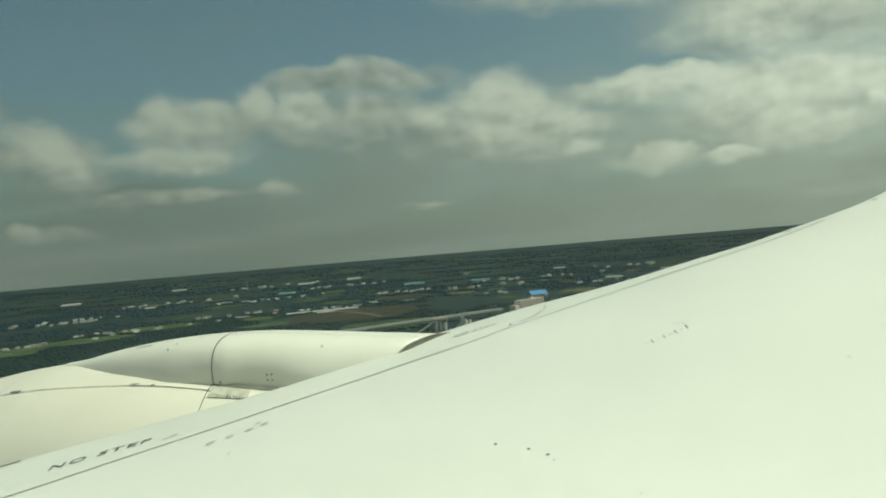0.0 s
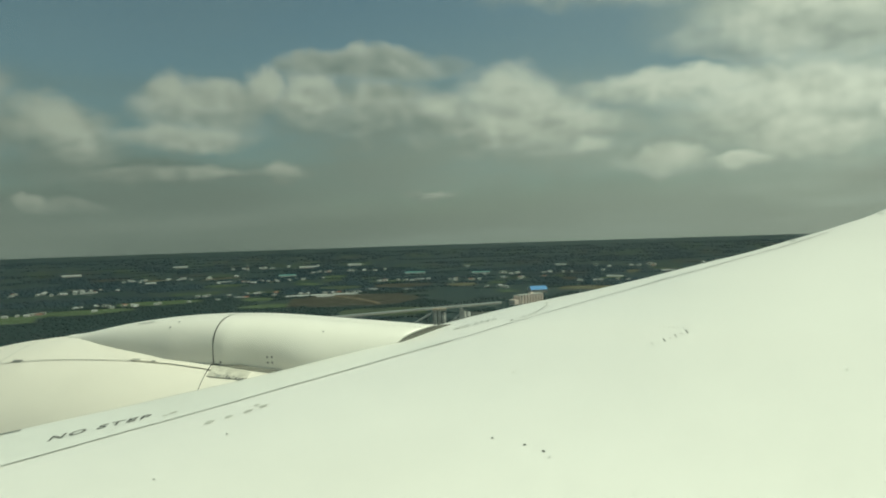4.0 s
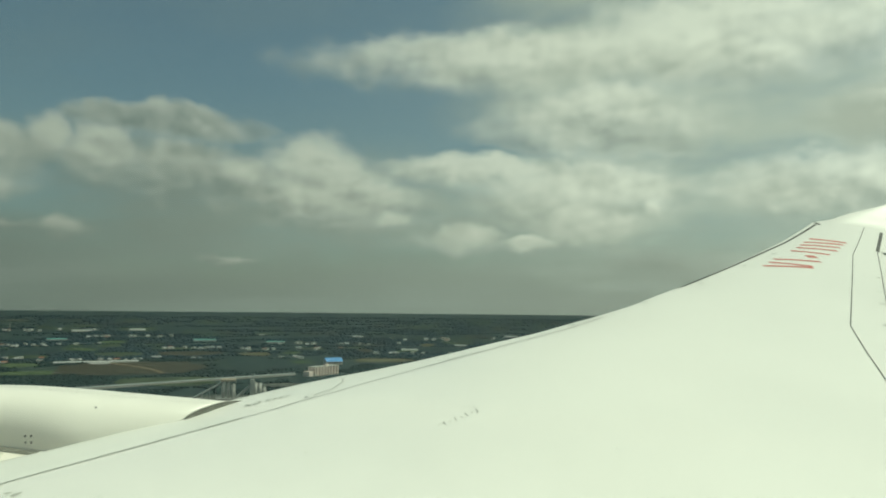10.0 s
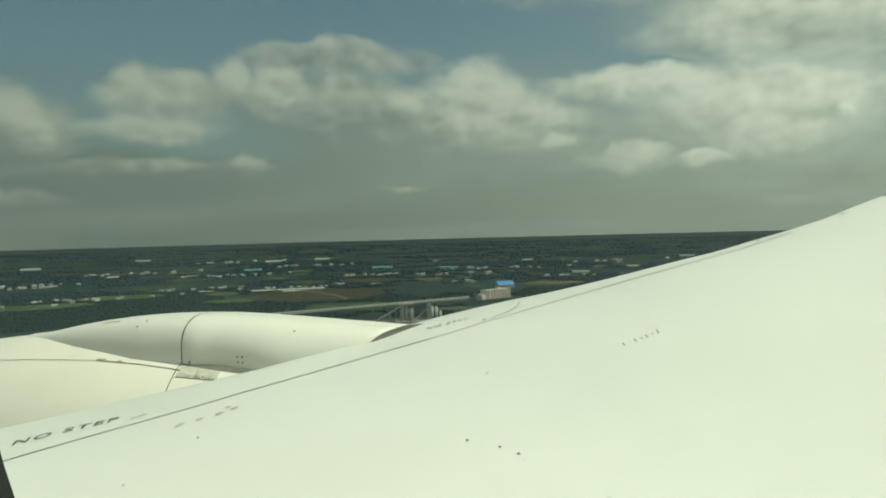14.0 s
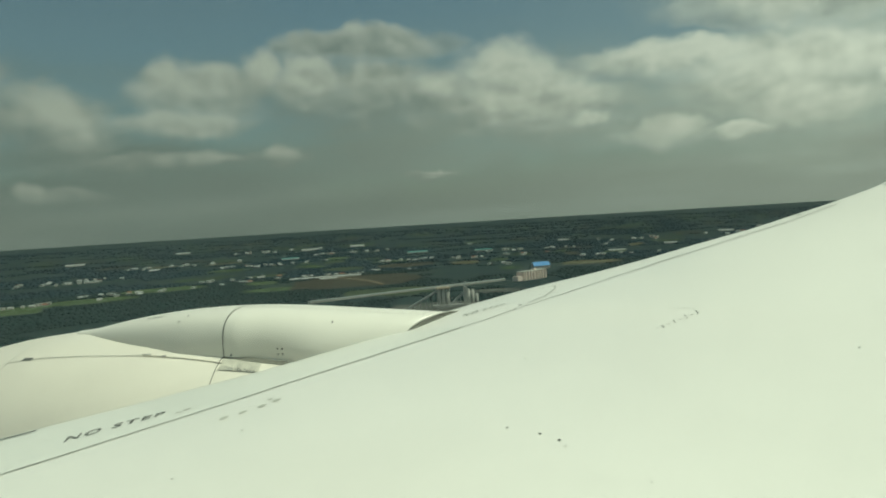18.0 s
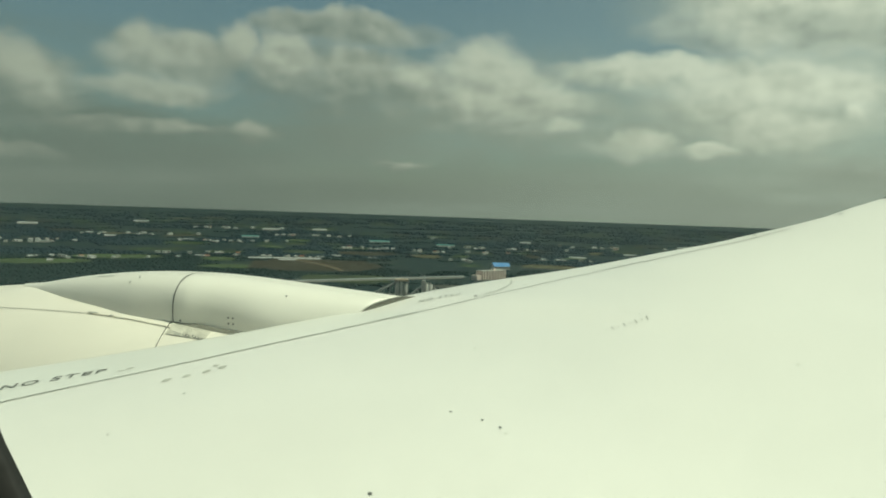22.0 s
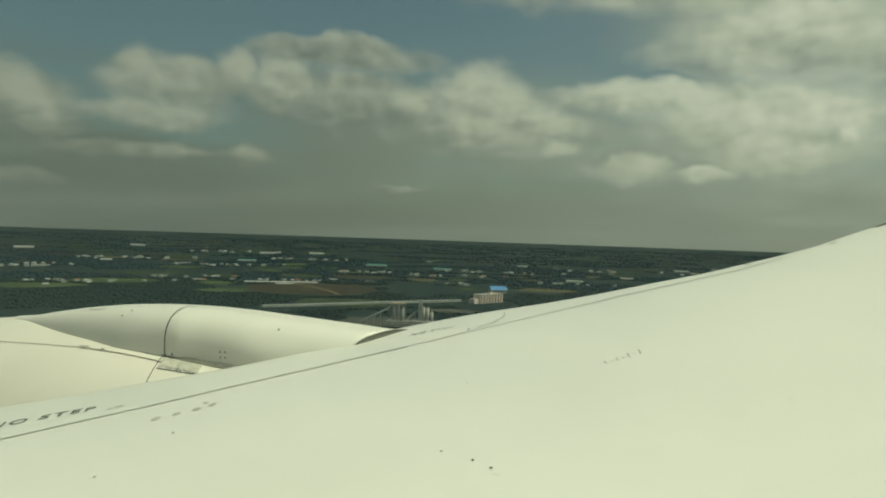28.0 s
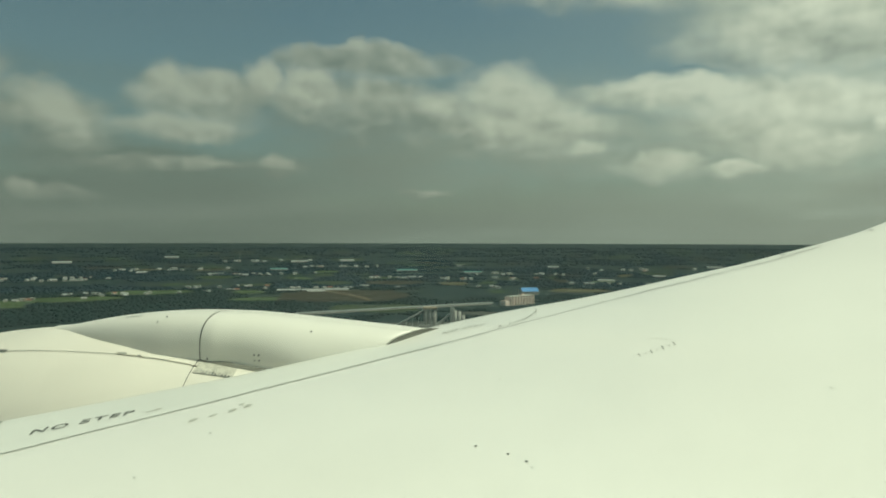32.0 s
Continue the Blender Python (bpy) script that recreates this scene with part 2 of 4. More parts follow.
PAINT = material("wing_paint", (0.80, 0.795, 0.752), 0.36, coat=0.3, vary=0.05, scale=0.35, fine=6.0)
COWL = material("cowl_paint", (0.80, 0.765, 0.68), 0.38, vary=0.07, scale=0.8, fine=9.0)
FAIR = material("fairing_paint", (0.80, 0.785, 0.72), 0.34, vary=0.05, scale=0.9, fine=9.0)
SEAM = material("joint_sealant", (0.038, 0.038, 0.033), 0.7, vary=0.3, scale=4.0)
JOINT_LINE = material("fine_joint_sealant", (0.020, 0.022, 0.018), 0.9, vary=0.3, scale=4.0, gloss=0.1)
INK = material("stencil_ink", (0.15, 0.155, 0.145), 0.6, vary=0.35, scale=20.0, fine=90.0)
RED = material("red_ink", (0.52, 0.13, 0.105), 0.5, vary=0.2, scale=8.0)
FAINT_INK = material("worn_stencil_ink", (0.36, 0.37, 0.34), 0.6, vary=0.35, scale=20.0, fine=90.0)
HINGE_PANEL = material("dirty_panel", (0.58, 0.565, 0.49), 0.6, vary=0.35, scale=9.0, fine=50.0)
GRIME = material("brown_grime", (0.56, 0.52, 0.42), 0.7, vary=0.35, scale=12.0, fine=70.0)
SMUDGE = material("worn_grey_patch", (0.48, 0.485, 0.44), 0.6, vary=0.2, scale=14.0, fine=60.0)
GREYMETAL = material("grey_metal", (0.42, 0.43, 0.40), 0.42, metal=0.4, vary=0.2)
# greyer than PAINT: the nose's duller reflection is put into this colour
SLAT_SHADED = material("slat_paint_shaded", (0.725, 0.735, 0.695), 0.36, vary=0.06, scale=0.6, fine=8.0)
SLATGREY = material("dark_grey_metal", (0.17, 0.17, 0.14), 0.6, metal=0.2, vary=0.3)
FLAPGREY = material("flap_grey_paint", (0.55, 0.57, 0.54), 0.5, vary=0.1)
RUBBER = material("black_window_seal", (0.012, 0.014, 0.013), 0.75, vary=0.3, scale=30.0, fine=200.0)
LINER = material("beige_cabin_liner", (0.30, 0.26, 0.19), 0.8, vary=0.3, scale=35.0, fine=160.0, bump=0.3)
SKIN = material("fuselage_skin", (0.74, 0.75, 0.72), 0.45, vary=0.06)


def glass(name):
    m = bpy.data.materials.new(name)
    m.use_nodes = True
    nt = m.node_tree
    nt.nodes.clear()
    t = node(nt, "ShaderNodeBsdfTransparent", {"Color": (0.97, 0.985, 0.965, 1)})
    g = node(nt, "ShaderNodeBsdfGlossy", {"Color": (1, 1, 1, 1), "Roughness": 0.08})
    mx = node(nt, "ShaderNodeMixShader", {0: 0.012, 1: t.outputs[0], 2: g.outputs[0]})
    # milky bluish film added to the pane, standing in for haze over land
    haze_film = node(nt, "ShaderNodeBsdfTranslucent", {"Color": (0.63, 0.79, 0.80, 1)})
    vec = node(nt, "ShaderNodeTexCoord").outputs["Object"]
    haze = smooth(nt, noise_tex(nt, vec, 9.0, 4.0, 0.6), 0.3, 0.75, 0.042, 0.074)
    mx2 = node(nt, "ShaderNodeMixShader", {0: haze, 1: mx.outputs[0], 2: haze_film.outputs[0]})
    nt.links.new(mx2.outputs[0], node(nt, "ShaderNodeOutputMaterial").inputs[0])
    return m


PANE = glass("window_pane_glass")

# ---------------------------------------------------------------- mesh helpers
def mesh_of(name, verts, faces, mat, smooth_on=True):
    me = bpy.data.meshes.new(name)
    me.from_pydata([tuple(v) for v in verts], [], [tuple(f) for f in faces])
    me.materials.append(mat)
    if smooth_on:
        me.polygons.foreach_set("use_smooth", [True] * len(me.polygons))
    me.update()
    return me


def part_mesh(name, verts, faces, mat, parent, label="", smooth_on=True):
    ob = new(name, mesh_of(name, verts, faces, mat, smooth_on))
    ob.parent = parent
    if label:
        tagged(ob, label)
    return ob


def part(name, bm, mat, parent=None, label="", smooth_on=False):
    me = bpy.data.meshes.new(name)
    bm.to_mesh(me)
    bm.free()
    me.materials.append(mat)
    if smooth_on:
        me.polygons.foreach_set("use_smooth", [True] * len(me.polygons))
    ob = new(name, me)
    if parent:
        ob.parent = parent
    if label:
        tagged(ob, label)
    return ob


def grid_faces(nu, nv, closed_v=False):
    out = []
    for i in range(nu - 1):
        for j in range(nv if closed_v else nv - 1):
            k = (j + 1) % nv
            out.append((i * nv + j, (i + 1) * nv + j, (i + 1) * nv + k, i * nv + k))
    return out


def add_box(bm, x0, x1, y0, y1, z0, z1):
    v = [bm.verts.new(p) for p in ((x0, y0, z0), (x1, y0, z0), (x1, y1, z0), (x0, y1, z0), (x0, y0, z1), (x1, y0, z1), (x1, y1, z1), (x0, y1, z1))]
    for f in ((0, 3, 2, 1), (4, 5, 6, 7), (0, 1, 5, 4), (1, 2, 6, 5), (2, 3, 7, 6), (3, 0, 4, 7)):
        bm.faces.new([v[i] for i in f])
    return v


def add_rod(bm, a, b, r, n=8, r2=None):
    a, b = Vector(a), Vector(b)
    q = (b - a).to_track_quat("Z", "Y")
    rings = []
    for p, rad in ((a, r), (b, r if r2 is None else r2)):
        rings.append([bm.verts.new(p + q @ Vector((rad * math.cos(2 * math.pi * i / n), rad * math.sin(2 * math.pi * i / n), 0))) for i in range(n)])
    for i in range(n):
        j = (i + 1) % n
        bm.faces.new((rings[0][i], rings[0][j], rings[1][j], rings[1][i]))
    bm.faces.new(rings[0][::-1])
    bm.faces.new(rings[1])


# ---------------------------------------------------------------- the airliner: wing
# x outboard, y forward, z up from the window
airliner = new("airliner")
airliner.location = (0, 0, ALT)
tagged(airliner, "white twin-engine airliner in flight, seen out of a cabin window", "airliner")

LEAD_X = (0.0, 2.5, 4.0, 4.6, 5.13, 5.7, 6.33, 7.0, 7.42, 7.9, 8.33, 9.05, 9.83, 10.7, 11.6, 12.9, 13.37, 14.2, 15.58, 16.16, 17.0, 17.4, 18.85, 20.59, 22.68, 23.92, 25.32, 25.5, 25.95, 26.6, 27.25, 27.4, 27.8)
LEAD_Z = (-2.10, -1.75, -1.54, -1.46, -1.415, -1.345, -1.275, -1.175, -1.105, -0.975, -0.905, -0.805, -0.73, -0.62, -0.485, -0.305, -0.21, -0.075, 0.19, 0.35, 0.54, 0.63, 1.0, 1.47, 2.05, 2.46, 2.95, 3.04, 3.28, 3.62, 4.02, 3.97, 4.1)
TRAIL_X = (0, 2, 9, 11.43, 12.1, 13.3, 14.81, 16.64, 18.35, 22.16, 22.7, 24.2, 25.7, 26.4, 26.9, 27.25, 27.4)
TRAIL_Y = (-6.1, -6.1, -6.3, -6.6, -6.75, -7.13, -7.7, -8.4, -9.15, -10.88, -11.16, -11.555, -11.95, -12.40, -12.96, -13.36, -13.56)


def y_lead(x):
    return 8.78 - 0.713 * x if x < 25.3 else float(np.interp(x, (25.3, 25.5, 25.95, 26.6, 27.25, 27.4), (-9.26, -9.83, -10.51, -11.81, -13.17, -13.485)))


def z_lead(x):
    w = 0.12 if x > 25 or 6.9 < x < 8.7 else 0.3
    return sum(float(np.interp(x + w * d, LEAD_X, LEAD_Z)) for d in (-1, -0.5, 0, 0.5, 1)) / 5


def y_trail(x):
    return float(np.interp(x, TRAIL_X, TRAIL_Y))


def on_wing(x, u, up=0.0):
    """A point of the wing's upper side: x outboard, u from the front edge (0) to the rear edge (1)."""
    c = y_lead(x) - y_trail(x)
    drop = 0.06 + 0.07 * min(1.0, max(0.0, (x - 17) / 8))
    return (x, y_lead(x) - u * c, z_lead(x) + (0.12 * u * (1 - u) ** 2 - drop * max(u, 0.0) ** 1.3) * c + up)


def rear_end(x):
    """How far back the skin reaches, as u: the flap ends ahead of the aileron, which leaves a notch."""
    return float(np.interp(x, (16.5, 18.2, 21.35, 22.28, 22.32), (1.0, 0.98, 0.88, 0.86, 1.0)))


def wing_skin(name, xs, us, mat, label="", nose=True, depth=0.09):
    """A closed shell of the wing between the stations xs, and from u = us[0] to us[-1], with its rounded nose and its under side."""
    verts, n = [], 0
    for x in xs:
        c = y_lead(x) - y_trail(x)
        end = rear_end(x)
        vs = [u if u <= 0.6 else 0.6 + (u - 0.6) * (end - 0.6) / 0.4 for u in us]
        ring = [on_wing(x, u) for u in vs]
        if nose:
            r = 0.032 * c
            p = ring[0]
            front = [(p[0], p[1] + r * math.sin(a) * 1.25, p[2] - r * (1 - math.cos(a))) for a in (0.5, 1.0, 1.57, 2.2, 2.8)]
            ring = front[::-1] + ring
        under = []
        for u in vs[::-1]:
            p = on_wing(x, u)
            th = c * (depth * math.sin(math.pi * min(1, 0.12 + 0.88 * u)) + 0.004)
            under.append((p[0], p[1], p[2] - max(th, 0.03)))
        if not nose:
            under = [(p[0], p[1], p[2] - 0.05) for p in ring[::-1]]
        ring = ring + under
        n = len(ring)
        verts += ring
    faces = grid_faces(len(xs), n, True)
    faces.append(tuple(range(n - 1, -1, -1)))
    faces.append(tuple(range((len(xs) - 1) * n, len(xs) * n)))
    return part_mesh(name, verts, faces, mat, airliner, label)


stations = [0.26 + 0.125 * i for i in range(100)] + [12.76 + 0.25 * i for i in range(50)] + [25.1, 25.3, 25.5, 25.75, 25.95, 26.25, 26.6, 26.9, 27.15, 27.3, 27.4]
stations = sorted(stations + [22.28, 22.32])
chords = [0.0, 0.01, 0.03, 0.06, 0.1, 0.15, 0.2, 0.27, 0.34, 0.42, 0.5, 0.58, 0.66, 0.74, 0.82, 0.9, 0.96, 1.0]
wing = wing_skin("wing", stations, chords, PAINT, "long white swept wing curving up to a raked tip")


def stripe(name, path, width, mat, label="", up=0.004, parent=None, steps=24):
    """A narrow flat band over the wing along (x, u) points."""
    verts, faces = [], []
    pts = []
    for (x0, u0), (x1, u1) in zip(path[:-1], path[1:]):
        pa, pb = on_wing(x0, u0), on_wing(x1, u1)
        for i in range(steps):
            x, y = x0 + (x1 - x0) * i / steps, pa[1] + (pb[1] - pa[1]) * i / steps
            pts.append((x, (y_lead(x) - y) / (y_lead(x) - y_trail(x))))
    pts.append(path[-1])
    for i, (x, u) in enumerate(pts):
        a, b = pts[max(0, i - 1)], pts[min(len(pts) - 1, i + 1)]
        pa, pb = Vector(on_wing(*a)), Vector(on_wing(*b))
        side = (pb - pa).cross(Vector((0, 0, 1))).normalized() * width / 2
        p = Vector(on_wing(x, u))
        for q in (p - side, p + side):
            verts.append(on_wing(q.x, (y_lead(q.x) - q.y) / (y_lead(q.x) - y_trail(q.x)), up))
    faces = [(2 * i, 2 * i + 1, 2 * i + 3, 2 * i + 2) for i in range(len(pts) - 1)]
    return part_mesh(name, verts, faces, mat, parent or wing, label, False)


# the joint behind the slats, and the joints ahead of the flaps and the aileron
JOINT = [(1.20, 0.1047), (4.00, 0.1065), (4.33, 0.1052), (4.71, 0.1018), (5.17, 0.0944), (5.67, 0.0868), (6.18, 0.0802), (6.66, 0.0767), (7.05, 0.0766), (7.38, 0.0790), (7.66, 0.0895), (7.96, 0.1002), (8.39, 0.1013), (8.91, 0.0970), (9.59, 0.0808), (10.33, 0.0632), (14.00, 0.0370)]
for a_, b_, w_ in ((0, 8, 0.0062), (8, 12, 0.0085), (12, 14, 0.0105), (14, 17, 0.016)):
    stripe("slat_joint", JOINT[a_:b_ + 1], w_, JOINT_LINE, "fine dark joint behind the slats", up=0.0065, steps=8)


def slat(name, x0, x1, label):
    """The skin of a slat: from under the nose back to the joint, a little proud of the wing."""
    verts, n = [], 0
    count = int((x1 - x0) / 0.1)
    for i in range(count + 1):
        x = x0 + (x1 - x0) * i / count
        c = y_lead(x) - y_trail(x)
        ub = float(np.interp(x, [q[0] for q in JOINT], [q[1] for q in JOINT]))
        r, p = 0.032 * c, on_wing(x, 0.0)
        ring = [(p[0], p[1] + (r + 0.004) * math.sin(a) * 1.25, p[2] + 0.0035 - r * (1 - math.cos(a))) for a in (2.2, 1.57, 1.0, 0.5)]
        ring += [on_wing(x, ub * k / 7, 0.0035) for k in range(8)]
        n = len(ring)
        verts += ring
    return part_mesh(name, verts, grid_faces(count + 1, n), SLAT_SHADED, wing, label)


slat("slat", 1.2, 7.34, "white slat along the wing's front edge, its shading painted in grey")

stripe("spoiler_joint", [(25.12, 0.58), (21.68, 0.559), (14.595, 0.7153), (12.162, 0.7757), (10.391, 0.776), (8.843, 0.766), (7.5, 0.7585), (6.978, 0.757), (6.485, 0.7536), (3.0, 0.735)], 0.020, SEAM, "dark joint ahead of the spoilers")
stripe("flap_joint", [(22.5, 0.695), (20.15, 0.765), (16.13, 0.828), (13.8, 0.836), (12.26, 0.862), (10.905, 0.8635), (10.19, 0.8847), (9.51, 0.8986), (6.0, 0.89)], 0.020, SEAM, "dark joint ahead of the flaps")
stripe("flap_joint", [(10.905, 0.8635), (10.65, 0.9071), (10.39, 0.9463), (8.0, 0.95)], 0.018, SEAM)
stripe("aileron_gap", [(24.86, 0.766), (22.5, 0.695)], 0.09, SEAM, "dark gap beside the aileron")
stripe("aileron_gap", [(22.5, 0.70), (22.35, 0.998)], 0.05, SEAM)
stripe("flap_gap", [(16.22, 0.828), (15.56, 0.957), (15.35, 1.0)], 0.05, SEAM, up=0.012)
for x, u in ((19.3, 0.778), (17.8, 0.80), (16.6, 0.818), (14.9, 0.83)):
    stripe("hinge_mark", [(x, u), (x + 0.04, u - 0.022)], 0.05, SEAM, steps=3)
stripe("slat_root_gap", [(4.15, 0.002), (4.5, 0.005)], 0.035, SEAM, up=0.010, label= "dark gap at the inner end of the slat", steps=6)


def text_on_wing(words, start, end, above, mat, label, bold):
    """Stencilled words lying on the wing: (x, u) of the base line's start and end, and of the point above the start."""
    cu = bpy.data.curves.new("stencil", "FONT")
    cu.body, cu.space_character, cu.offset = words, 1.25, bold
    tmp = new("stencil_curve", cu)
    me = bpy.data.meshes.new_from_object(tmp)
    bpy.data.objects.remove(tmp)
    xs, ys = [v.co.x for v in me.vertices], [v.co.y for v in me.vertices]
    o = Vector(on_wing(*start))
    ax, ay = Vector(on_wing(*end)) - o, Vector(on_wing(*above)) - o
    for v in me.vertices:
        p = o + ax * (v.co.x - min(xs)) / (max(xs) - min(xs)) + ay * (v.co.y - min(ys)) / (max(ys) - min(ys))
        u = (y_lead(p.x) - p.y) / (y_lead(p.x) - y_trail(p.x))
        v.co = on_wing(p.x, u, 0.007)
    me.materials.clear()
    me.materials.append(mat)
    ob = new("stencil", me)
    ob.parent = wing
    return tagged(ob, label)


def lerp2(a, b, t):
    return (a[0] + (b[0] - a[0]) * t, a[1] + (b[1] - a[1]) * t)


def no_step(start, end, above, mat=INK, bold=0.014):
    """The two stencilled words, one after the other along the base line."""
    rise = (above[0] - start[0], above[1] - start[1])
    for word, f0, f1 in (("NO", 0.0, 0.345), ("STEP", 0.46, 1.0)):
        s = lerp2(start, end, f0)
        text_on_wing(word, s, lerp2(start, end, f1), (s[0] + rise[0], s[1] + rise[1]), mat, "stencilled word " + word, bold)


no_step((4.208, 0.0747), (4.80, 0.0787), (4.323, 0.0621), bold=0.022)
no_step((7.665, 0.0449), (7.97, 0.0638), (7.75, 0.0375), FAINT_INK, 0.016)
no_step((8.0, 0.795), (7.60, 0.803), (8.10, 0.804), INK, 0.004)


def patch(name, x, u, lx, ly, mat, label="", n=10, turn=0.0):
    """A small flat oval on the wing."""
    c = y_lead(x) - y_trail(x)
    ring = []
    for i in range(n):
        a = 2 * math.pi * i / n
        px, py = lx * math.cos(a) * (1 + 0.12 * math.sin(3 * a + x)), ly * math.sin(a) * (1 + 0.15 * math.cos(2 * a + x))
        ring.append(on_wing(x + px, u + (0.713 * -px + py) / c, 0.0065 if x < 7.4 and u < 0.1 else 0.003))
    return part_mesh(name, ring, [tuple(range(n))], mat, wing, label, False)


for x, u, s in ((4.757, 0.1355, 0.055), (4.897, 0.1345, 0.045), (5.05, 0.1325, 0.052), (5.19, 0.129, 0.05), (5.215, 0.1205, 0.026), (4.95, 0.080, 0.045), (4.87, 0.083, 0.02)):
    patch("worn_patch", x, u, s, 0.026, SMUDGE, "faint grey worn patch")
for x, u, s in ((4.54, 0.175, 0.02), (6.367, 0.229, 0.022), (6.577, 0.1535, 0.018), (7.665, 0.297, 0.012), (4.942, 0.320, 0.023), (4.897, 0.343, 0.025),
                (4.836, 0.358, 0.026), (5.351, 0.407, 0.012), (7.127, 0.456, 0.02), (3.746, 0.363, 0.026), (4.76, 0.366, 0.012)):
    patch("fastener", x, u, s * 0.58, s * 0.48, INK, n=8)
for i in range(12):
    f = i / 11
    patch("fastener", 7.293 + 0.433 * f, 0.2812 + 0.0140 * f + 0.003 * math.sin(i * 2.1), 0.010 + 0.004 * (i % 3), 0.008, INK, n=6)
for i in range(6):
    patch("fastener", 7.78 + 0.002 * i, 0.263 + 0.0046 * i, 0.008 + 0.003 * (i % 2), 0.007, FAINT_INK if i % 2 else INK, n=6)
for x, u in ((13.366, 0.011), (15.589, 0.0145), (17.42, 0.056), (19.43, 0.0745), (20.952, 0.107)):
    patch("slat_track_cover", x, u, 0.09, 0.05, GREYMETAL, "small grey slat track cover")
_speck = random.Random(21)
for i in range(22):
    x_ = _speck.uniform(3.6, 10.5)
    patch("speck", x_, _speck.uniform(0.16, 0.72), _speck.uniform(0.004, 0.009), _speck.uniform(0.004, 0.008), SMUDGE if i % 3 else INK, n=6)
patch("access_cap", 7.946, 0.0855, 0.026, 0.018, INK, "small dark access cap")
stripe("slat_end_line", [(8.0, 0.090), (8.25, 0.086), (8.62, 0.062), (8.80, 0.044), (8.85, 0.036)], 0.014, FAINT_INK, up=0.010, steps=6)

# registration: plain red bars in its place
REG = (((19.402, 0.1746), (19.542, 0.4245)), ((19.85, 0.1697), (19.682, 0.4177)), ((20.246, 0.1637), (20.295, 0.4278)),
       ((20.792, 0.3129), (20.825, 0.3748)), ((21.391, 0.1754), (21.254, 0.4344)), ((21.828, 0.1781), (21.837, 0.453)),
       ((22.231, 0.1692), (22.297, 0.4456)), ((22.629, 0.1604), (22.693, 0.443)), ((23.066, 0.1705), (22.975, 0.4578)))
for a_, b_ in REG:
    stripe("registration_bar", [a_, b_], 0.26 if b_[1] - a_[1] < 0.1 else 0.15, RED, "faded red painted bar", steps=8)

# ---------------------------------------------------------------- flaps, fairing, wing tip details
def slab_part(name, corners, thick, mat, label, parent):
    top = [Vector(c) for c in corners]
    verts = top + [c - Vector((0, 0, thick)) for c in top]
    n = len(top)
    faces = [tuple(range(n)), tuple(range(2 * n - 1, n - 1, -1))] + [(i, i + n, (i + 1) % n + n, (i + 1) % n) for i in range(n)]
    return part_mesh(name, verts, faces, mat, parent, label, False)


def beyond(x, back, drop):
    p = on_wing(x, 1.0)
    return (p[0], p[1] - back, p[2] - drop)


def flap_edge(name, x0, x1, label):
    """The grey rear band of a flap, from the white panel's edge to the rear edge."""
    verts, n = [], 24
    for i in range(n + 1):
        x = x0 + (x1 - x0) * i / n
        u = float(np.interp(x, (8.0, 11.66, 13.0, 15.56, 18.33, 21.4), (0.985, 0.978, 0.965, 0.957, 0.93, 0.85)))
        end = rear_end(x) + 0.003
        u = min(u, end - 0.012)
        verts += [on_wing(x, u, 0.008), on_wing(x, u + (end - u) * 0.5, 0.006), on_wing(x, end, 0.004), on_wing(x, end - 0.003, -0.05)]
    return part_mesh(name, verts, grid_faces(n + 1, 4), FLAPGREY, wing, label, False)


flap_edge("outboard_flap", 15.5, 21.4, "grey rear edge of the outboard flap")
flap_edge("inboard_flap", 8.0, 15.4, "grey rear edge of the inboard flap")
bm = bmesh.new()
a, b = Vector(on_wing(22.3, 0.74, 0.0)), Vector(beyond(21.7, 0.62, 0.02))
add_rod(bm, a, a.lerp(b, 0.35), 0.04, 10, 0.11)
add_rod(bm, a.lerp(b, 0.35), a.lerp(b, 0.75), 0.11, 10, 0.07)
add_rod(bm, a.lerp(b, 0.75), b, 0.07, 10, 0.04)
part("flap_track_fairing", bm, GREYMETAL, wing, "slim grey flap track fairing", True)
bm = bmesh.new()
p = Vector(on_wing(27.38, 0.5, 0.0))
add_rod(bm, p + Vector((0, 0.05, -0.02)), p + Vector((0.03, -0.28, 0.0)), 0.035, 8, 0.015)
part("navigation_light", bm, SEAM, wing, "small dark light at the wing tip", True)
# painted dark for the shadowed slit under the slat's front edge near the tip
stripe("slat_edge_shadow_gap", [(17.1, -0.004), (17.9, -0.002), (19.6, 0.008), (21.9, 0.024), (24.35, 0.050), (24.9, 0.056)], 0.075, SEAM, "dark painted shadow gap along the slat's front edge", up=0.006)
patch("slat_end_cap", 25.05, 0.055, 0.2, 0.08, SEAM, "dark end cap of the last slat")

for i in range(9):
    x_ = 25.75 + 0.17 * i
    a_, b_, c_ = on_wing(x_, 0.985), on_wing(x_ + 0.11, 0.985), beyond(x_ + 0.02, 0.10, 0.0)
    slab_part("edge_tooth", [a_, c_, b_], 0.012, PAINT, "", wing)

# ---------------------------------------------------------------- engine
ENG_X = 7.2
NAC = ((2.2, 1.02), (2.6, 1.12), (3.4, 1.36), (4.2, 1.52), (5.3, 1.66), (6.2, 1.745), (7.0, 1.785), (7.6, 1.80), (8.0, 1.785), (8.47, 1.74), (8.9, 1.68), (9.4, 1.57), (9.7, 1.45), (9.75, 1.38), (9.6, 1.32), (9.2, 1.28))
ENG_Z = -2.88


def nac_r(y):
    ys = [p[0] for p in NAC[:12]]
    return float(np.interp(y, ys, [p[1] for p in NAC[:12]]))


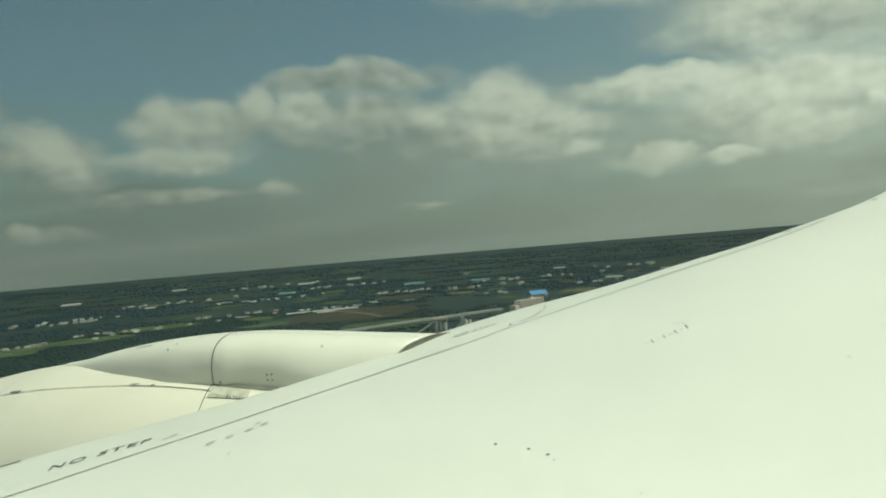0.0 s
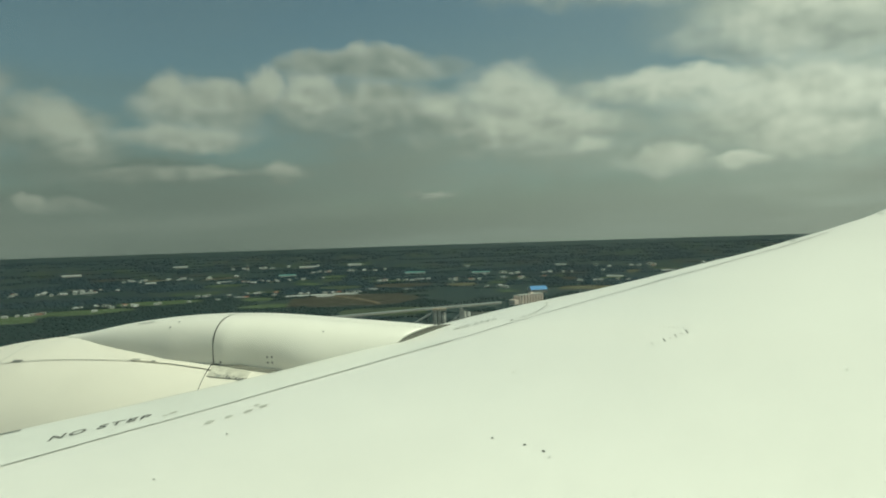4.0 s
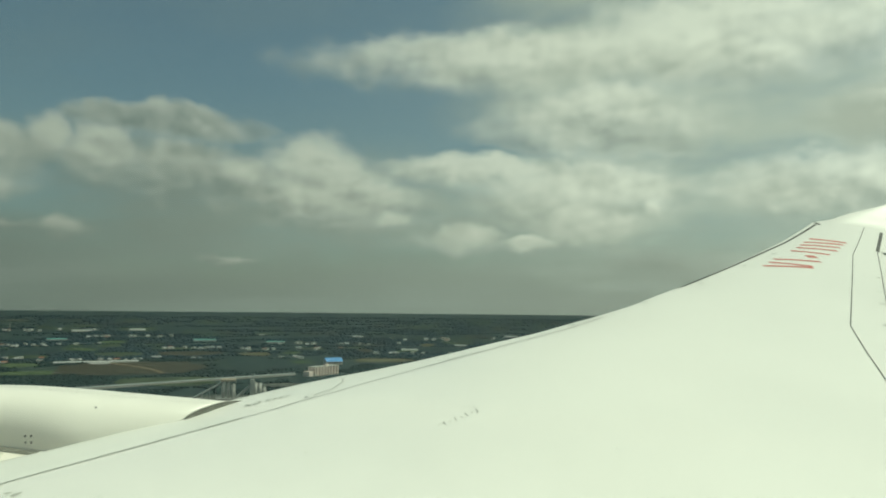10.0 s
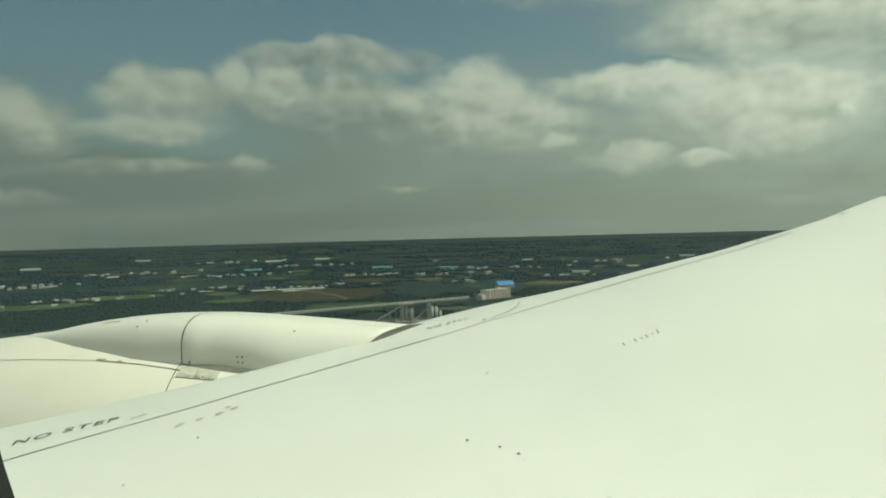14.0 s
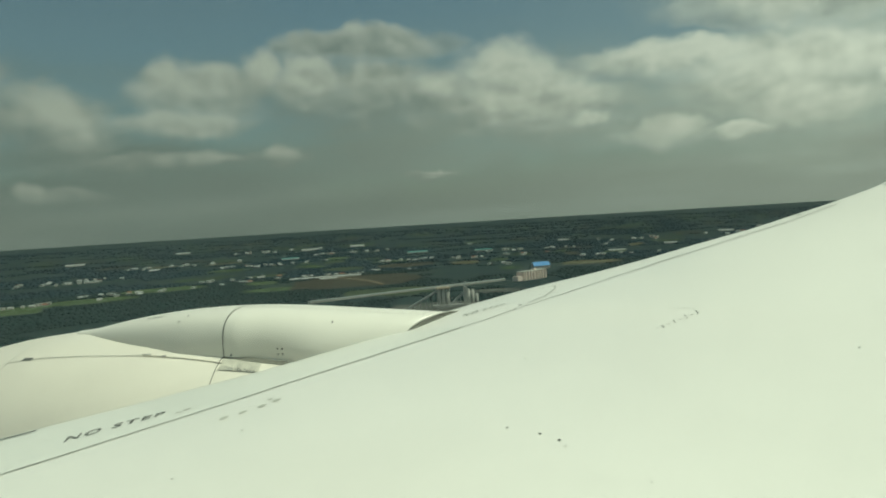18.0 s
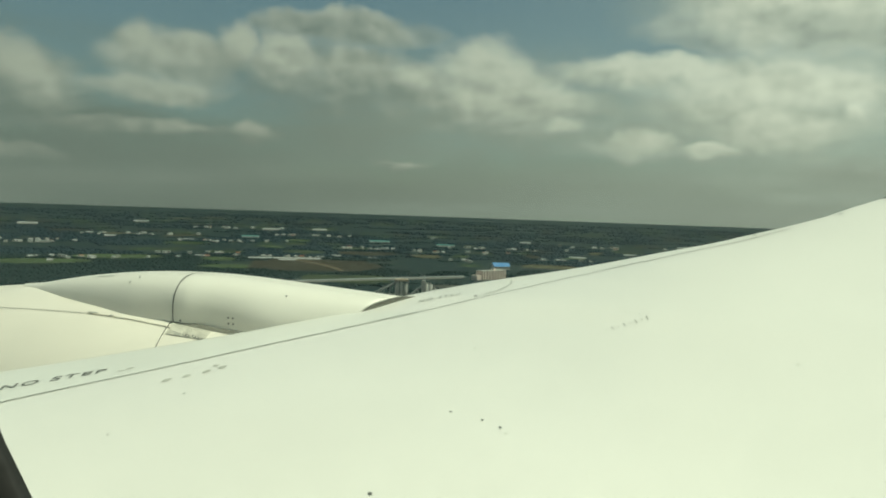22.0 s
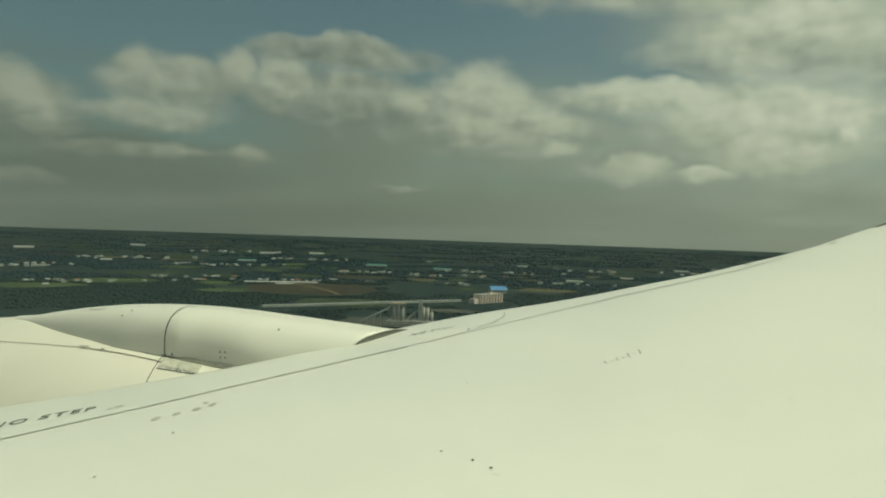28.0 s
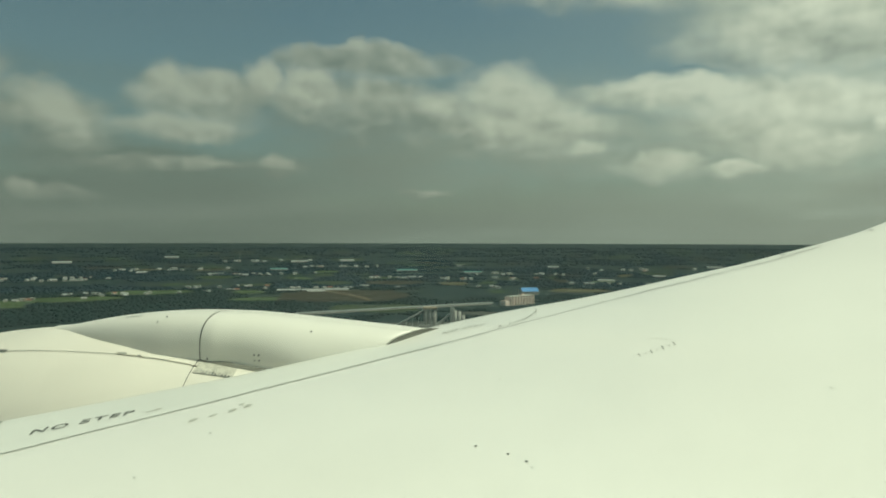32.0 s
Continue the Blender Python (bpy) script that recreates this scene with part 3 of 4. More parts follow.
def ring_of(y, r, n=72):
    return [(ENG_X + r * math.sin(2 * math.pi * i / n), y, ENG_Z + r * math.cos(2 * math.pi * i / n)) for i in range(n)]


def revolve(name, profile, mat, label, parent):
    fine = []
    for (y0, r0), (y1, r1) in zip(profile[:-1], profile[1:]):
        for i in range(4):
            t = i / 4
            fine.append((y0 + (y1 - y0) * t, r0 + (r1 - r0) * t))
    fine.append(profile[-1])
    k = np.array(fine)
    for _ in range(3):
        k[1:-1] = (k[:-2] + 2 * k[1:-1] + k[2:]) / 4
    verts = [p for y, r in k for p in ring_of(y, r)]
    return part_mesh(name, verts, grid_faces(len(k), 72, True), mat, parent, label)


engine = new("engine")
engine.parent = airliner
tagged(engine, "large white underwing jet engine")
revolve("fan_cowl", list(NAC[4:9]) + [(8.15, 1.776)], COWL, "cream-white fan cowl", engine)
revolve("reverser_cowl", NAC[:5], COWL, "cream-white reverser cowl", engine)
revolve("inlet_lip", [(8.15, 1.776)] + list(NAC[9:]), COWL, "smooth rounded inlet cowl", engine)
bm = bmesh.new()
bmesh.ops.create_circle(bm, cap_ends=True, radius=1.29, segments=48, matrix=pose(ENG_X, 9.25, ENG_Z, 90))
part("fan_face", bm, SEAM, engine, "dark fan face inside the inlet")
bm = bmesh.new()
add_rod(bm, (ENG_X, 2.6, ENG_Z), (ENG_X, 0.4, ENG_Z), 0.72, 32, 0.3)
part("exhaust_plug", bm, GREYMETAL, engine, "grey metal exhaust cone", True)

# pylon fairing: a rounded hump on the cowl running back to the wing
CREST = ((2.5, -1.06), (2.8, -0.99), (3.03, -0.96), (3.4, -0.935), (3.7, -0.905), (4.0, -0.875), (4.37, -0.835), (4.87, -0.785), (5.24, -0.77), (6.1, -0.81), (6.67, -0.87), (7.1, -0.94), (7.4, -1.0), (7.75, -1.07))
HALF = ((2.8, 0.30), (3.1, 0.46), (3.4, 0.72), (4.0, 0.80), (4.5, 0.68), (5.3, 0.58), (6.1, 0.49), (6.8, 0.41), (7.3, 0.28), (7.75, 0.1))


def smooth_interp(y, table):
    ys = [p[0] for p in table]
    zs = [p[1] for p in table]
    return sum(float(np.interp(y + d, ys, zs)) for d in (-0.3, -0.15, 0, 0.15, 0.3)) / 5


def pylon_ring(y, grow=0.0):
    """A cross-section of the fairing; behind the joint it slants until it lies along the wing's front edge."""
    top, w = smooth_interp(y, CREST), smooth_interp(y, HALF) + grow
    r = nac_r(y)
    base = ENG_Z + math.sqrt(max(r * r - w * w, 0.01)) - 0.12
    base = min(base, top - 0.05)
    slant = min(1.0, max(0.0, (5.2 - y) / 1.5))
    aft = min(1.0, max(0.0, (5.9 - y) / 1.0))
    mid = ENG_X + 0.36 * slant
    close = min(1.0, max(0.0, (3.95 - y) / 0.8)) ** 1.3
    out = []
    n = 25
    for i in range(n):
        a = math.pi * i / (n - 1)
        cx, sz = math.cos(a), math.sin(a)
        tuck = 1 - 0.42 * aft * (1 - abs(sz)) ** 1.3
        px = w * tuck * (1 if cx > 0 else -1) * abs(cx) ** (0.62 + 0.22 * aft)
        pz = base + (top + grow - base) * abs(sz) ** (0.72 + 0.16 * aft)
        p = Vector((mid - px, y + slant * 0.713 * px, pz))
        out.append(tuple(p.lerp(pylon_end(i, grow), close)))
    return out


def pylon_end(i, grow=0.0):
    """The fairing's last section: a low lens lying along the wing's front edge."""
    x = 7.36 + 0.74 * min(1.0, max(0.0, (i - 5) / 14))
    s_ = max(0.0, (x - 7.36) / 0.58)
    rise = 0.054 * min(1.0, (s_ / 0.24) ** 0.65) if s_ < 0.55 else 0.054 * max(-0.4, 1 - ((s_ - 0.55) / 0.45) ** 1.6)
    return Vector(on_wing(x, 0.012, rise + grow - 0.09 * max(0, 5 - i)))


def side_point(y, z):
    """The point of the fairing's inboard side at about y, at the height z."""
    ring = pylon_ring(y, 0.005)[:13]
    for p, q in zip(ring[:-1], ring[1:]):
        if p[2] <= z <= q[2]:
            return Vector(p).lerp(Vector(q), (z - p[2]) / (q[2] - p[2]))
    return Vector(ring[6])


def pylon(name, y0, y1, mat, label):
    ys = [y0 + (y1 - y0) * i / 30 for i in range(31)]
    return part_mesh(name, [p for y in ys for p in pylon_ring(y)], grid_faces(31, 25), mat, engine, label)


pylon("pylon_fairing_aft", 3.145, 5.325, FAIR, "smooth white pylon fairing behind the joint")
pylon("pylon_fairing_front", 5.335, 7.85, FAIR, "smooth white pylon fairing tapering onto the cowl")


def ribbon(name, pts, width, mat, parent, label="", lift=0.002, axis=(0, 1, 0)):
    """A narrow band along points, widened along one axis."""
    ax = Vector(axis).normalized() * width / 2
    verts = []
    for p in pts:
        q = Vector(p)
        out = (q - Vector((ENG_X, q.y, ENG_Z))).normalized() * lift
        verts += [q + out - ax, q + out + ax]
    return part_mesh(name, verts, [(2 * i, 2 * i + 1, 2 * i + 3, 2 * i + 2) for i in range(len(pts) - 1)], mat, parent, label, False)


ribbon("fairing_joint", pylon_ring(5.33, 0.004)[:22], 0.011, SEAM, engine, "dark curved joint across the pylon fairing")


def on_cowl(y, a):
    """A point of the cowl: a degrees inboard of its top."""
    r = nac_r(y) + 0.004
    return (ENG_X - r * math.sin(radians(a)), y, ENG_Z + r * math.cos(radians(a)))


HINGE = ((5.27, 20.8), (5.34, 20.5), (5.76, 20.3), (6.36, 21.4), (7.28, 24.6), (8.03, 27.4), (8.15, 27.8))
_hy = [5.27 + 2.88 * i / 30 for i in range(31)]
ribbon("cowl_hinge_line", [on_cowl(y, float(np.interp(y, [p[0] for p in HINGE], [p[1] for p in HINGE]))) for y in _hy], 0.008, SEAM, engine, "dark hinge line along the fan cowl", axis=(1, 0, 0.4))
ribbon("hinge_grime", [on_cowl(y, float(np.interp(y, [p[0] for p in HINGE], [p[1] for p in HINGE])) - 0.2) for y in _hy[:12]], 0.012, GRIME, engine, "thin brown grime along the hinge line", lift=0.0012, axis=(1, 0, 0.4))
ribbon("joint_grime", [on_cowl(5.30 - 0.035 * i, 15.4 - 0.1 * i) for i in range(10)], 0.05, GRIME, engine, "brown grime under the fairing's joint", lift=0.0014, axis=(1, 0, 0.4))
ribbon("cowl_joint", [on_cowl(5.355 - 0.0085 * 1.5 * i, 15.5 + 1.5 * i) for i in range(24)], 0.010, SEAM, engine, "dark joint between fan cowl and reverser")
ribbon("inlet_joint", [on_cowl(8.15, -40 + 2 * i) for i in range(60)], 0.012, SMUDGE, engine, "faint joint round the inlet cowl")
ribbon("latch_cover", [on_cowl(7.95, 26.2), on_cowl(7.8, 26.2)], 0.05, INK, engine, "small dark latch cover", axis=(1, 0, 0.4))
slab_part("hinge_panel", [on_cowl(5.325, 16.9), on_cowl(4.845, 17.2), on_cowl(4.806, 23.2), on_cowl(5.25, 24.6)], 0.01, HINGE_PANEL, "small worn grey hinge panel", engine)
# flat dark ribbon painted for the shade under the fairing's overhang
ribbon("panel_gap_shade", [on_cowl(5.335 - 0.1 * i, 16.3 - 0.22 * i) for i in range(12)], 0.075, SLATGREY, engine, "dark strip painted for the shaded gap under the pylon fairing", axis=(1, 0, 0.4))
ribbon("panel_edge", [on_cowl(5.25 - 0.111 * i, 24.7 - 0.37 * i) for i in range(5)] + [on_cowl(4.812, 21.5)], 0.009, SEAM, engine, axis=(1, 0, 0.4))
for i in range(10):
    a_ = 22.2 + 0.3 * (i % 2) + 0.35 * (i % 3)
    ribbon("stencil_bar", [on_cowl(5.20 - 0.038 * i, a_), on_cowl(5.178 - 0.038 * i, a_ + 0.4)], 0.045 if i % 3 else 0.025, INK if i > 3 else GREYMETAL, engine, axis=(1, 0, 0.4))
for i in range(30):
    y_ = 5.25 - 0.068 * i
    ribbon("fairing_top_joint", [pylon_ring(y_ - 0.014 * k, 0.004)[11] for k in range(3)], 0.012 - 0.003 * (i % 2), SMUDGE if i % 3 else GREYMETAL, engine, axis=(1, 0, 0.3))


def dot_at(q, r, tilt):
    bm = bmesh.new()
    bmesh.ops.create_circle(bm, cap_ends=True, radius=r, segments=8, matrix=Matrix.Translation(q) @ pose(0, 0, 0, 0, tilt, 0))
    part("fastener", bm, INK, engine)


for dy in (0, 0.075):
    for dz in (0, 0.06):
        dot_at(side_point(4.50 + dy, -1.268 + dz), 0.012, -80)
dot_at(side_point(5.24, -1.26), 0.014, -80)
for y_, z_ in ((5.975, -0.90), (5.90, -0.845), (3.95, -0.96)):
    dot_at(side_point(y_, z_), 0.013, -50)
ribbon("small_bracket", [side_point(6.55, -0.885), side_point(6.4, -0.868), side_point(6.3, -0.86)], 0.012, INK, engine, axis=(1, 0, 0.6))
for y_, a_, l_, w_, m_ in ((6.30, 20.25, 0.08, 0.03, FAINT_INK), (6.06, 20.1, 0.04, 0.03, INK), (6.34, 20.3, 0.03, 0.02, FAINT_INK), (5.95, 20.6, 0.07, 0.015, SMUDGE), (5.72, 20.4, 0.06, 0.015, SMUDGE)):
    ribbon("scuff", [on_cowl(y_, a_ + 0.2), on_cowl(y_ - l_ * 0.5, a_), on_cowl(y_ - l_, a_ - 0.25)], w_, m_, engine, axis=(1, 0, 0.4))
# the grey end of the outboard slat beside the pylon
_rim = [pylon_end(i) + Vector((-0.004, -0.006, -0.003)) for i in range(5, 18)]
_rim += [(p[0], p[1], on_wing(p[0], 0.012)[2] - 0.03) for p in _rim]
part_mesh("slat_end", _rim, [(i, i + 1, i + 14, i + 13) for i in range(12)], SLATGREY, wing, "dark grey end of the slat beside the pylon", False)

# ---------------------------------------------------------------- cabin wall and window
def opening(k, x, hw=0.18, hh=0.235, yc=0.06, zc=0.085, n=72, power=2.05):
    out = []
    for i in range(n):
        a = 2 * math.pi * i / n
        c, s = math.cos(a), math.sin(a)
        out.append((x, yc + (hw + k) * math.copysign(abs(c) ** (2 / power), c), ALT + zc + (hh + k) * math.copysign(abs(s) ** (2 / power), s)))
    return out


def ring_mesh(name, rings, mat, label, category=""):
    n = len(rings[0])
    ob = new(name, mesh_of(name, [p for r in rings for p in r], grid_faces(len(rings), n, True), mat))
    return tagged(ob, label, category, kind="structure")


def wall_outline(x, ya, yb, za, zb, n=72):
    out = []
    for i in range(n):
        a = 2 * math.pi * i / n
        c, s = math.cos(a), math.sin(a)
        m = max(abs(c), abs(s))
        out.append((x, (ya + yb) / 2 + (yb - ya) / 2 * c / m, ALT + (za + zb) / 2 + (zb - za) / 2 * s / m))
    return out


ring_mesh("wall_cabin", [opening(0.0085, 0.1455), opening(0.03, 0.105), opening(0.05, 0.085), wall_outline(0.085, -0.9, 1.0, -0.8, 1.1), wall_outline(0.12, -0.9, 1.0, -0.8, 1.1)], LINER, "beige textured cabin side panel", "wall")
ring_mesh("wall_fuselage", [opening(0.09, 0.165), opening(0.09, 0.185), wall_outline(0.185, -0.62, 0.74, -0.66, 0.84), wall_outline(0.165, -0.62, 0.74, -0.66, 0.84), opening(0.09, 0.165)], SKIN, "white fuselage skin round the window", "wall")
ring_mesh("window_1", [opening(0.008, 0.1460), opening(0.004, 0.149), opening(0.0, 0.152), opening(0.0, 0.156), opening(0.1, 0.158)], RUBBER, "black rubber-edged reveal of the oval cabin window", "window")
bm = bmesh.new()
bm.faces.new([bm.verts.new(p) for p in opening(0.012, 0.157)])
pane = part("window_pane", bm, PANE)
pane.visible_shadow = False
tagged(pane, "clear faintly tinted acrylic window pane", "window pane", kind="structure")
# the round fuselage, with a gap where the flat skin round the window lies
_ys = (-34.0, -30.0, -24.0, -17.0, -0.62, 0.74, 16.0, 19.0, 21.0, 22.2, 22.8)
_rs = (0.12, 0.34, 0.72, 1.0, 1.0, 1.0, 1.0, 0.90, 0.68, 0.40, 0.08)
_n, _v, _f = 64, [], []
for y_, k_ in zip(_ys, _rs):
    lift_ = 1.6 * (1 - k_) if y_ < 0 else -0.5 * (1 - k_)
    for i in range(_n):
        a_ = 2 * math.pi * (i + 0.5) / _n
        _v.append((-2.72 + 2.92 * k_ * math.cos(a_), y_, lift_ + 0.09 + 2.92 * k_ * math.sin(a_)))
for i in range(len(_ys) - 1):
    for j in range(_n):
        a_ = 2 * math.pi * (j + 1) / _n
        if i == 4 and abs(math.sin(a_)) * 2.92 < 0.7 and math.cos(a_) > 0:
            continue
        q_ = (j + 1) % _n
        _f.append((i * _n + j, i * _n + q_, (i + 1) * _n + q_, (i + 1) * _n + j))
part_mesh("fuselage", _v, _f, SKIN, airliner, "long round white fuselage")
# the rest of the cabin, closed round the eye
bm = bmesh.new()
add_box(bm, -2.6, 0.08, -0.9, 1.0, ALT - 0.8, ALT + 1.1)
bmesh.ops.delete(bm, geom=[f for f in bm.faces if f.calc_center_median().x > 0.07], context="FACES_ONLY")
tagged(part("cabin", bm, LINER), "dim beige cabin lining behind the window", "cabin", kind="structure")

# ---------------------------------------------------------------- the land
def true_far(d):
    """Far land is drawn nearer than it lies, at its own angle under the horizon."""
    return d if d < 2500 else d * (1 + 4.2 * ((d - 2500) / 2350) ** 2)


_ds = np.linspace(1, 4850, 3000)
_tf = np.array([true_far(d) for d in _ds])


def spot(az, far):
    """Ground point at az degrees from outboard (positive towards the tail) and a true distance; also the scale there."""
    d = float(np.interp(far, _tf, _ds))
    return (d * math.cos(radians(az)), -d * math.sin(radians(az)), ground_z(d)), d / far


def ground_z(d):
    return ALT - d * ALT / true_far(max(d, 1.0))


def land_material(name, colours, scale, stretch=1.0):
    m = bpy.data.materials.new(name)
    m.use_nodes = True
    nt = m.node_tree
    b = nt.nodes["Principled BSDF"]
    vec = node(nt, "ShaderNodeTexCoord").outputs["Object"]
    mp = node(nt, "ShaderNodeMapping", {"Vector": vec, "Scale": (1, stretch, 1), "Rotation": (0, 0, 0.4)}).outputs[0]
    warp = node(nt, "ShaderNodeVectorMath", {0: mp, 1: node(nt, "ShaderNodeTexNoise", {"Vector": mp, "Scale": scale * 2.0}).outputs["Color"]}, operation="ADD").outputs[0]
    cell = node(nt, "ShaderNodeTexVoronoi", {"Vector": warp, "Scale": scale}, distance="CHEBYCHEV").outputs["Color"]
    r = node(nt, "ShaderNodeSeparateColor", {0: cell}).outputs[0]
    ramp = node(nt, "ShaderNodeValToRGB", {0: r})
    ramp.color_ramp.interpolation = "CONSTANT"
    for i, c in enumerate(colours):
        e = ramp.color_ramp.elements[i] if i < 2 else ramp.color_ramp.elements.new(1.0)
        e.position, e.color = i / len(colours), (*c, 1)
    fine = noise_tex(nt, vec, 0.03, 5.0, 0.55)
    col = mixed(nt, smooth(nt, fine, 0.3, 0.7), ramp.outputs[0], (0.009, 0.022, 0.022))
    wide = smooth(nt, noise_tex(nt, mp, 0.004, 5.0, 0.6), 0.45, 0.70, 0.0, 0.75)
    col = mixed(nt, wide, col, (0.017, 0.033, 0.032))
    nt.links.new(col, b.inputs["Base Color"])
    b.inputs["Roughness"].default_value = 0.95
    b.inputs["Specular IOR Level"].default_value = 0.1
    return m


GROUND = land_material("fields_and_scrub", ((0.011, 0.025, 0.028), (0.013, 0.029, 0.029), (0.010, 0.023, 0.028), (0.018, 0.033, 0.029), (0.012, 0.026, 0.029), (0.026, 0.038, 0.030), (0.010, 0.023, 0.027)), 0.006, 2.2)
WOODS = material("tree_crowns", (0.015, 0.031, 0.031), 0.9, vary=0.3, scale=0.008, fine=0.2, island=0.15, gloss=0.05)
# bluer and lighter than WOODS: air haze is put into this base colour
HAZED_WOODS = material("far_hazed_tree_crowns", (0.020, 0.040, 0.051), 0.95, vary=0.3, scale=0.004, fine=0.1, island=0.15, gloss=0.05)
GRASS = material("meadow_grass", (0.058, 0.084, 0.038), 0.95, vary=0.35, scale=0.01, fine=0.12, gloss=0.05)
SCRUB = material("olive_scrub", (0.040, 0.056, 0.030), 0.95, vary=0.4, scale=0.012, fine=0.1, gloss=0.05)
STUBBLE = material("dry_field", (0.092, 0.086, 0.052), 0.95, vary=0.3, scale=0.012, fine=0.15, gloss=0.05)
SOIL = material("bare_brown_soil", (0.040, 0.037, 0.025), 0.95, vary=0.35, scale=0.012, fine=0.12, gloss=0.05)
DIRT = material("pale_dirt_track", (0.17, 0.135, 0.09), 0.95, vary=0.25, scale=0.03, fine=0.3, gloss=0.05)
GRAVEL = material("grey_gravel_yard", (0.075, 0.08, 0.072), 0.95, vary=0.3, scale=0.02, fine=0.2, gloss=0.05)
WHITE_ROOF = material("white_sheet_roof", (0.52, 0.53, 0.51), 0.6, vary=0.2, scale=0.06, fine=0.6, per_object=0.55)
GREY_ROOF = material("grey_sheet_roof", (0.22, 0.24, 0.235), 0.6, vary=0.25, scale=0.06, fine=0.6, per_object=0.4)
TILE_ROOF = material("red_tile_roof", (0.30, 0.13, 0.08), 0.85, vary=0.3, scale=0.2, fine=1.5, per_object=0.4)
BLUE_ROOF = material("bright_blue_roof", (0.05, 0.21, 0.48), 0.5, vary=0.15, scale=0.06, fine=0.6)
TEAL_ROOF = material("teal_sheet_roof", (0.06, 0.20, 0.19), 0.55, vary=0.2, scale=0.06, fine=0.6)
PLASTER = material("pale_plaster", (0.42, 0.40, 0.36), 0.85, vary=0.2, scale=0.1, fine=0.8, per_object=0.35)
DUST_SHEET = material("dusty_brown_sheet", (0.34, 0.29, 0.22), 0.85, vary=0.25, scale=0.2, fine=1.5)
PINK = material("pinkish_plaster", (0.72, 0.61, 0.54), 0.85, vary=0.15, scale=0.1, fine=0.8)
DARKGLASS = material("dark_window_glass", (0.03, 0.035, 0.04), 0.25, vary=0.2)
CONCRETE = material("grey_concrete", (0.40, 0.40, 0.37), 0.9, vary=0.25, scale=0.1, fine=1.0)
STEEL = material("dull_steel", (0.33, 0.34, 0.33), 0.6, metal=0.3, vary=0.25, scale=0.2, fine=1.0)

# one sheet of ground to the horizon
_rings = [1, 60, 150, 300, 500, 700, 900] + [1000 + 100 * i for i in range(38)] + [4850]
_verts = []
for d in _rings:
    for i in range(180):
        a = radians(2 * i)
        _verts.append((d * math.cos(a), -d * math.sin(a), ground_z(d)))
_faces = grid_faces(len(_rings), 180, True) + [tuple(range(180))]
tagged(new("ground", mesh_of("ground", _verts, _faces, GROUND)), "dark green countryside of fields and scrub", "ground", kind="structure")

rng = random.Random(7)


def field(az, far, wide, deep, mat, label, turn=0.0, lift=0.5):
    """A field as a low sheet of uneven outline: wide across the view, deep along it."""
    n = 28
    ring = []
    for i in range(n):
        a = 2 * math.pi * i / n
        c, s = math.cos(a), math.sin(a)
        k = 1 + 0.10 * math.sin(3 * a + az) + 0.07 * math.sin(7 * a + far) + 0.05 * math.sin(11 * a + az)
        px, py = wide / 2 * math.copysign(abs(c) ** 0.5, c) * k, deep / 2 * math.copysign(abs(s) ** 0.5, s) * k
        ca, sa = math.cos(radians(turn)), math.sin(radians(turn))
        px, py = px * ca - py * sa, px * sa + py * ca
        f2 = far + py
        (x, y, z), _s = spot(az + math.degrees(px / far), f2)
        ring.append((x, y, z + lift))
    c0, _s = spot(az, far)
    verts = [(c0[0], c0[1], c0[2] + lift)] + ring
    ob = new("field", mesh_of("field", verts, [(0, i + 1, (i + 1) % n + 1) for i in range(n)], mat, False))
    return tagged(ob, label, "field", "fields among the woods")

